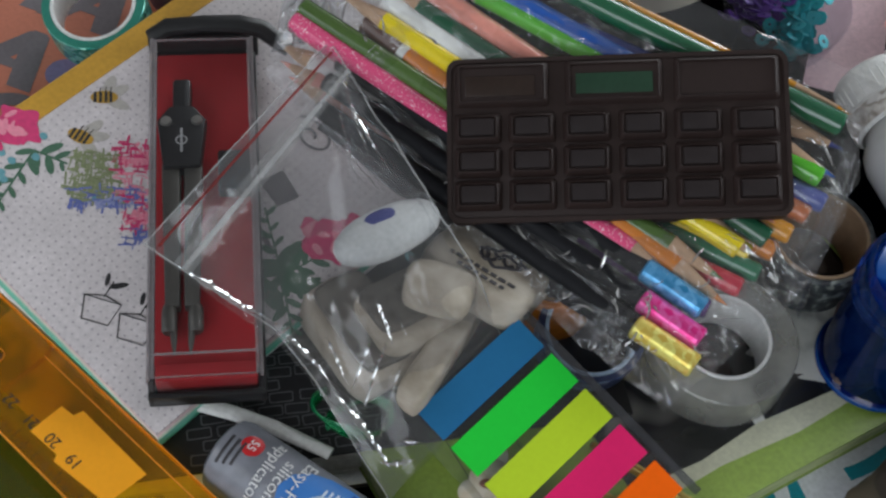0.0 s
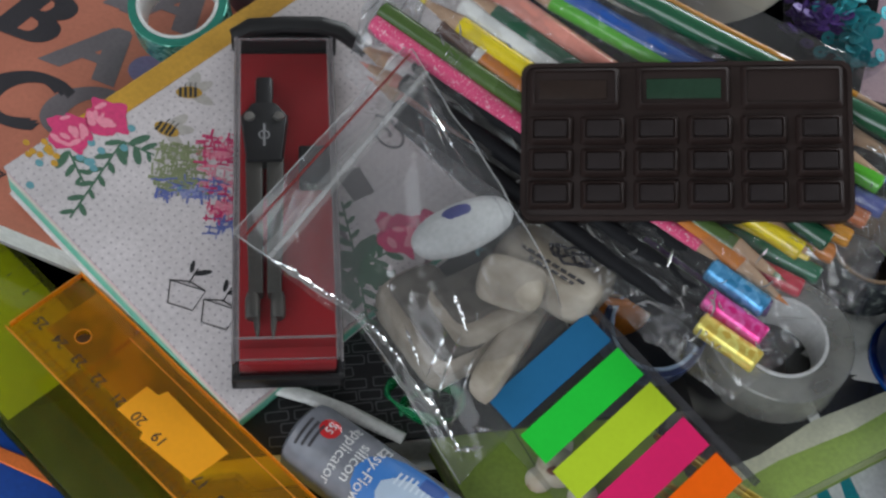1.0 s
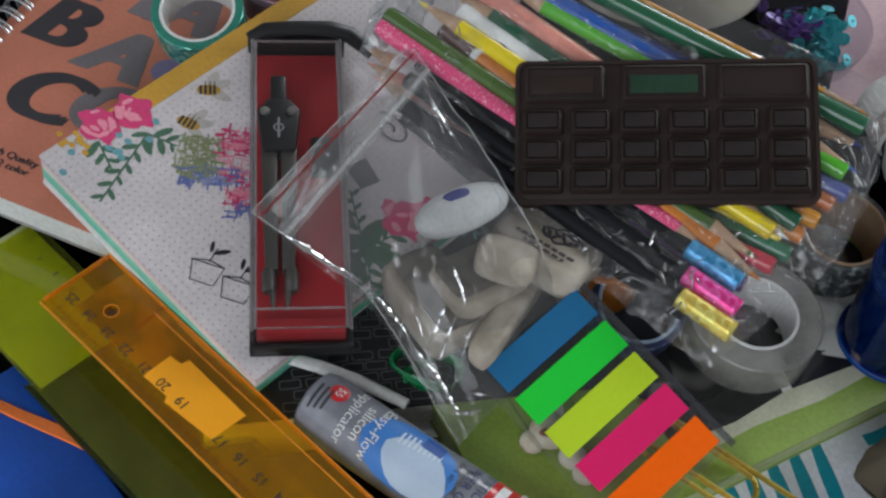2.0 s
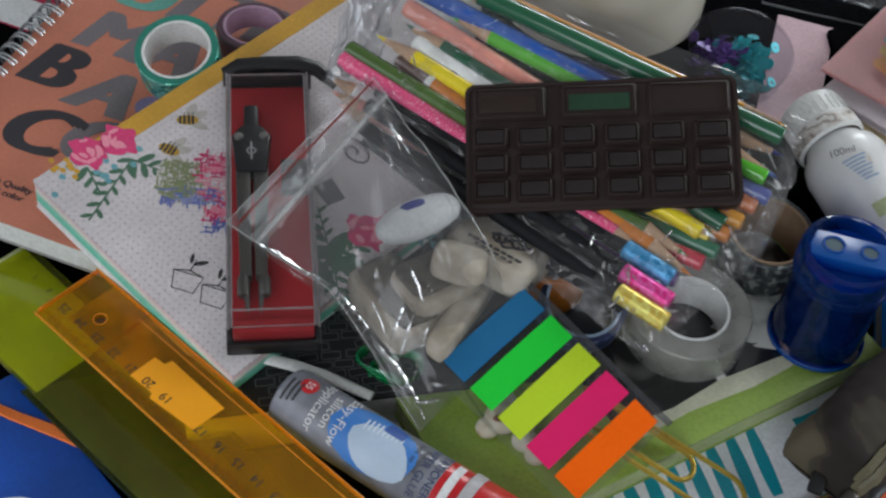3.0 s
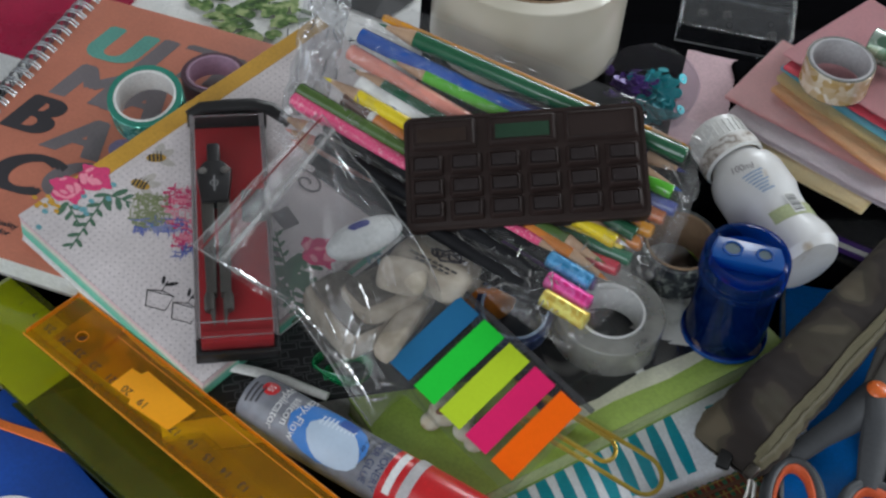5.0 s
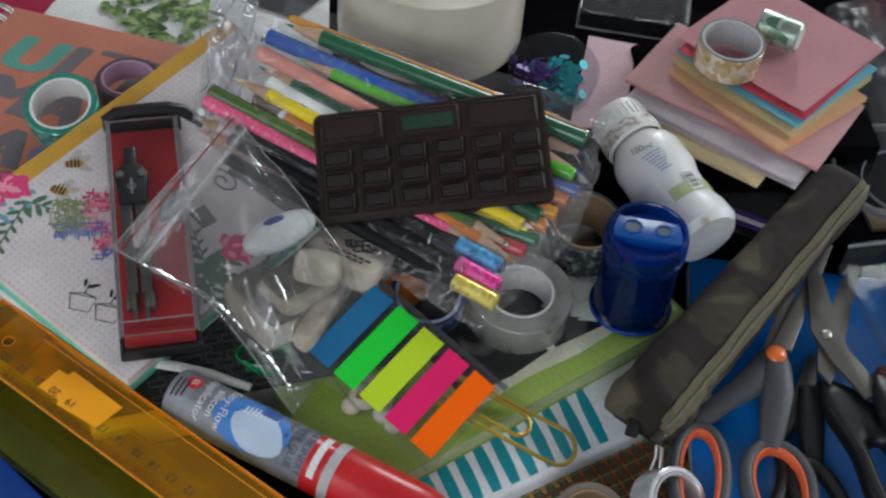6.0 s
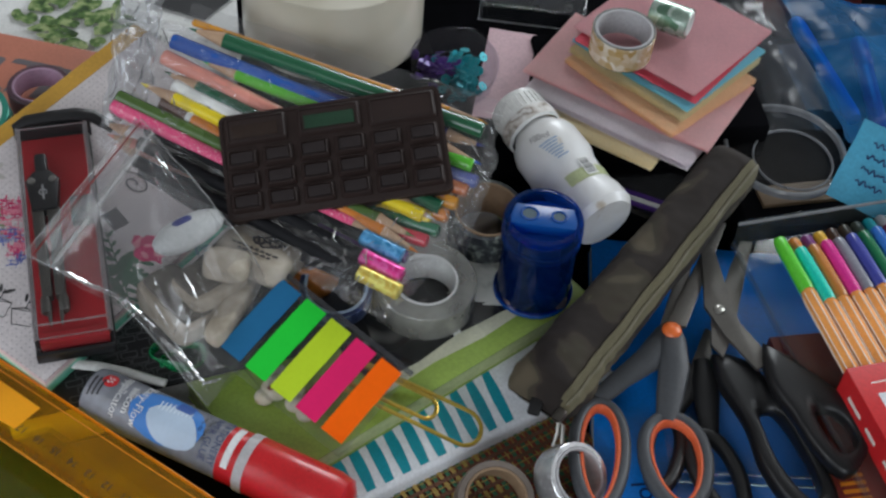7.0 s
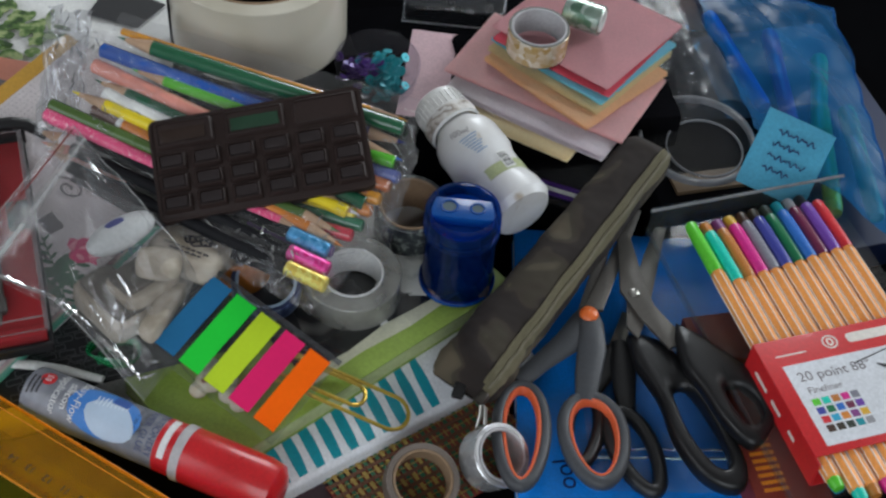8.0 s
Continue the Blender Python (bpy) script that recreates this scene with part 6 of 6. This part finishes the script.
def fineliner(k, spec, x, y, z):
    *rgb, lab = spec.split(",")
    col = mat("cap_" + lab.replace(" ", "_"), tuple(float(v) for v in rgb), 0.35, coat=0.2)
    p = thing("fineliner_pen", pn @ put((x, y, z)), lab + "-capped fineliner with an orange striped barrel", "pen", "fineliners in the box")
    toY = Matrix.Rotation(radians(90), 4, "X")
    R = 3.55
    part("barrel", moved(lathe([(R * 0.9, 34), (R, 36), (R, 160), (R * 0.9, 161)], 6), toY @ Matrix.Rotation(radians(30), 4, "Z")), PORANGE, p)
    for a in range(6):
        w = radians(60 * a)
        part("white_stripe", tube([(R * 0.99 * math.sin(w), -36.5, R * 0.99 * math.cos(w)), (R * 0.99 * math.sin(w), -159.5, R * 0.99 * math.cos(w))], 0.3, 5), PWHITE, p)
    part("cap", moved(lathe([(0.01, 0), (2.7, 0.2), (3.1, 1), (3.5, 8), (3.75, 33), (3.4, 34.5)], 16), toY), col, p, lab + " cap")
    part("end_plug", moved(lathe([(3.2, 160.5), (3.2, 164), (2.6, 166), (0.01, 166.5)], 14), toY), col, p)


for k, spec in enumerate(caps):
    fineliner(k, spec, 4 + 7.35 * k, (0 if k == 0 else -9.5 + 0.9 * k), 10 + (0.6 if k % 2 else 0))
for k, spec in enumerate(back):
    fineliner(k, spec, 8 + 7.35 * k, 3 + 0.9 * k, 2.6)

pbx = thing("pen_box", pn @ put((0, 0, 0)), "red and white cardboard sleeve of twenty fineliners", "box")
BRED = mat("red_card", (0.58, 0.018, 0.022), 0.4, coat=0.2)
BWH = mat("white_card", (0.66, 0.68, 0.72), 0.4, coat=0.2)
y0, y1, xb0, xb1, zb0, zb1 = -155, -85, -1.5, 87, -2.5, 15.5
part("sleeve_front", prism([(xb0, y0 + 4), (xb1, y0 + 4), (xb1, y1), (xb0, y1)], zb1 - 0.8, zb1, 0.2), BRED, pbx)
part("sleeve_back", prism([(xb0, y0), (xb1, y0), (xb1, y1), (xb0, y1)], zb0, zb0 + 0.8, 0.2), BRED, pbx)
for x in (xb0, xb1 - 0.8):
    part("sleeve_side", prism([(x, y0), (x + 0.8, y0), (x + 0.8, y1), (x, y1)], zb0 + 0.8, zb1 - 0.8), BRED, pbx)
part("white_panel", prism([(xb0 + 8, y0 + 8), (xb1, y0 + 8), (xb1, y1 - 16), (xb0 + 8, y1 - 16)], zb1 + 0.02, zb1 + 0.1), BWH, pbx, "white printed panel")
part("brand_bar", prism(round_rect(42, 5.5, 2, 4, 66, y1 - 7.5), zb1 + 0.02, zb1 + 0.12), PWHITE, pbx)
part("brand_disc", moved(loop_band(ellipse(4, 4, 26), ellipse(3.2, 3.2, 26), 0, 0.12), at_mm(36, y1 - 7.5, zb1 + 0.02)), PWHITE, pbx)
part("brand_mark", moved(loop_band(ellipse(1.8, 2.4, 20), ellipse(0.9, 1.3, 20), 0, 0.12), at_mm(36, y1 - 7.5, zb1 + 0.02)), PWHITE, pbx)
part("fine_print", box(16, 0.7, 0.1, 0, (14, y1 - 10, zb1)), PWHITE, pbx)
lettering("printed_line", "20 point 88°", 7.6, GREYINK, pbx, put((30, y1 - 24, zb1 + 0.14)))
lettering("printed_line", "Fineliner", 5.2, GREYINK, pbx, put((21, y1 - 32, zb1 + 0.14)))
for r in range(4):
    for c in range(5):
        *rgb, lab = (caps + back[:9])[(r * 5 + c) % 20].split(",")
        part("colour_swatch", box(4.0, 3.8, 0.1, 0, (13 + 5.0 * c, y1 - 38.5 - 5.0 * r, zb1 + 0.06)), MATS["cap_" + lab.replace(" ", "_")], pbx)
part("pen_picture", tube([(52, y1 - 25, zb1 + 0.3), (58, y1 - 29, zb1 + 0.3), (64, y1 - 33, zb1 + 0.3), (86, y1 - 46, zb1 + 0.3)], [0.5, 1.6, 2.6, 3.0], 8, flat=0.1), INK, pbx, "printed black pen tip")
part("printed_curve", tube([(42, y1 - 22, zb1 + 0.15), (60, y1 - 18, zb1 + 0.15), (86, y1 - 20, zb1 + 0.15)], 0.35, 4), INK, pbx)
for k in range(3):
    part("side_print", box(0.2, 12 - 3 * k, 2.2, 0, (xb0 - 0.1, y1 - 15 - 16 * k, 4)), PWHITE, pbx)
pt = thing("clear_pen_tray", pn @ put((0, 0, 0)), "clear plastic tray under the fineliners", "tray")
part("floor", box(112, 175, 1, 0.4, (44, -75, -5)), CLEAR, pt)
part("rear_lip", box(112, 1.2, 18, 0.4, (44, 13, -5)), clear("tray_clear", (0.86, 0.88, 0.88), (0.5, 0.55, 0.52), milk=0.03, gloss=0.0), pt)
part("side_lip", box(1.0, 175, 5, 0.3, (-13, -75, -5)), MATS["tray_clear"], pt)
part("rim", tube([(-13, 12, 12), (100, 12, 13)], 0.9, 6), MATS["rim_clear"], pt)
fb = thing("flat_carton", put((214, -160, 12), 2), "dark red carton with orange bars beside the pens", "carton")
part("body", box(36, 118, 16, 1, (18, 59, 0)), mat("dark_red_card", (0.20, 0.025, 0.015), 0.5), fb)
for k in range(8):
    part("orange_bar", box(12, 2, 0.2, 0, (11, 12 + 4 * k, 16.0)), mat("bright_orange_ink", (0.75, 0.25, 0.02), 0.5), fb)

# ---- right rear ----
BLUEBAG = clear("blue_film", (0.12, 0.50, 0.85), (0.02, 0.22, 0.55), milk=0.24, gloss=0.004, rough=0.3, crinkle=0.6, scale=45)
bb = thing("blue_bag", put((0, 0, 0)), "translucent blue plastic bag with markers inside", "plastic bag")
A_, B_, C_, D_ = Vector((286, 212, 44)), Vector((372, 182, 42)), Vector((342, -28, 40)), Vector((282, 70, 48))


def blue_skin(u, v):
    p = A_.lerp(B_, u).lerp(D_.lerp(C_, u), v)
    ridge = 2.5 * abs(noise.noise(Vector((p.x * 0.06 + p.y * 0.02, p.y * 0.015, 4.4))))
    return p + Vector((wob(p.y, u, 0.04, 4, 1), wob(p.x, v, 0.04, 4, 2), 8 * math.sin(3.14 * u) * math.sin(3.14 * v) + wob(p.x, p.y, 0.035, 4, 3) + ridge))


part("film", grid(60, 70, blue_skin), BLUEBAG, bb, smooth=80)
part("seam", tube([blue_skin(1, v) for v in np.linspace(0, 1, 40)], 0.7, 6), BLUEBAG, bb)
part("mouth_hem", tube([blue_skin(u, 0) for u in np.linspace(0, 1, 30)], 0.8, 6), BLUEBAG, bb)
HAZE = clear("hazy_film", (0.92, 0.92, 0.93), (0.45, 0.45, 0.47), milk=0.10, gloss=0.012, rough=0.2, crinkle=0.2)
clr = thing("clear_bag", put((0, 0, 0)), "crumpled clear bag beside the note papers", "plastic bag")
part("film", grid(30, 30, lambda u, v: (252 + 40 * u + wob(u * 5, v * 5, 1, 4), 100 + 115 * v, 40 + 6 * math.sin(3.1 * u) + wob(u * 5, v * 5, 1, 3, 4))), HAZE, clr)
part("base_film", grid(6, 6, lambda u, v: (252 + 40 * u, 100 + 115 * v, 31 + wob(u * 4, v * 4, 1, 1))), FILM, clr)
for k, (x, y, a, c, lab) in enumerate(((300, 150, 95, (0.02, 0.12, 0.5), "blue"), (322, 130, 80, (0.62, 0.02, 0.25), "magenta"), (338, 105, 70, (0.05, 0.45, 0.10), "green"), (326, 60, 75, (0.25, 0.42, 0.05), "lime"), (345, 55, 80, (0.02, 0.30, 0.12), "emerald"))):
    mk = thing("marker", put((x, y, 31), a), lab + " marker pen inside the blue bag", "marker", "markers in the blue bag")
    part("barrel", moved(lathe([(0.01, -45), (4, -44), (5, -40), (5, 22), (4.4, 23)], 16), toX), mat("marker_" + lab, c, 0.4), mk)
    part("cap", moved(lathe([(5.4, 20), (5.4, 42), (4.5, 45), (0.01, 45)], 16), toX), mat("marker_" + lab, c, 0.4), mk)
bk = thing("blue_box", put((310, 95, 0), 5), "dark blue box beneath the blue bag", "box")
part("shell", box(110, 190, 20, 2, (20, 0, 0)), mat("navy_box", (0.004, 0.012, 0.05), 0.5), bk)
nt = thing("sticky_note", plane_pose((280, 59, 76), (34.7, -17.5, -10.0), (7.3, 26.9, 30.0)), "sky blue note with scribbled writing", "note")
part("sheet", grid(8, 8, lambda u, v: (40 * u, -44 + 44 * v, 3.0 * math.sin(3 * u) + 2.5 * (v - 0.5) ** 2 + wob(u * 2, v * 2, 1, 2.5))), mat("sky_note", (0.06, 0.33, 0.50), 0.7), nt)
for k in range(4):
    part("scribble", tube([(9 + 22 * t, -10 - 7 * k + 1.6 * math.sin(t * 37 + 3 * k) * math.sin(t * 9 + k), 5.0) for t in np.linspace(0, 1 - 0.3 * (k % 2), 60)], 0.4, 4), mat("navy_pen", (0.01, 0.03, 0.12), 0.6), nt)
rb = thing("red_box", put((318, 235, 0), -8), "dark red box at the back", "box")
part("shell", box(60, 40, 42, 2), mat("dark_red_box", (0.16, 0.018, 0.012), 0.5), rb)
mg = thing("magnifier_lens", put((248, 70, 42), 0, 4, 0), "round clear lens with a raised rim", "lens")
part("lens", lathe([(0.01, 1.5), (20, 1.2), (31, 0)], 48), CLEAR, mg)
part("rim", ring(31, 33.5, 5, 0.8, 56), MATS["rim_clear"], mg)
part("inner_rim", moved(ring(21, 22, 1.6, 0.3, 48), at_mm(3, -6, 1)), MATS["rim_clear"], mg)
wr = thing("wooden_ruler", put((262, 48, 33), 4), "brown ruler with fine marks under the lens", "ruler")
part("blade", box(66, 14, 2.5, 0.4), mat("brown_wood", (0.14, 0.09, 0.05), 0.6, grain=120), wr)
for k in range(28):
    part("scale_mark", box(0.3, 3 + 2 * (k % 5 == 0), 0.05, 0, (-30 + 2.2 * k, 4.5, 2.52)), INK, wr)
# near-black block added to hold up the lens and ruler
lc = thing("lens_support", put((257, 62, 0)), "dark support block added under the lens and ruler", "box")
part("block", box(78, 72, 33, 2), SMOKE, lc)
pz = thing("zip_pouch", put((168, 66, 24), -30), "clear pouch with purple zip stripes", "pouch")
part("film", grid(14, 10, lambda u, v: (-34 + 68 * u, -20 + 40 * v, 2 + wob(u * 4, v * 4, 1, 2))), FILM, pz)
for y in (-14, -7):
    part("purple_zip", box(66, 3, 0.8, 0.2, (0, y, 3.4)), mat("purple_zip", (0.07, 0.02, 0.20), 0.4), pz)
part("white_zip", box(66, 3.4, 0.6, 0.2, (0, -10.5, 3.3)), WHITE, pz)
# near-black block added beneath the pouch to hold it up
part("support_fill", box(60, 34, 22, 2, (0, 0, -22)), SMOKE, pz)
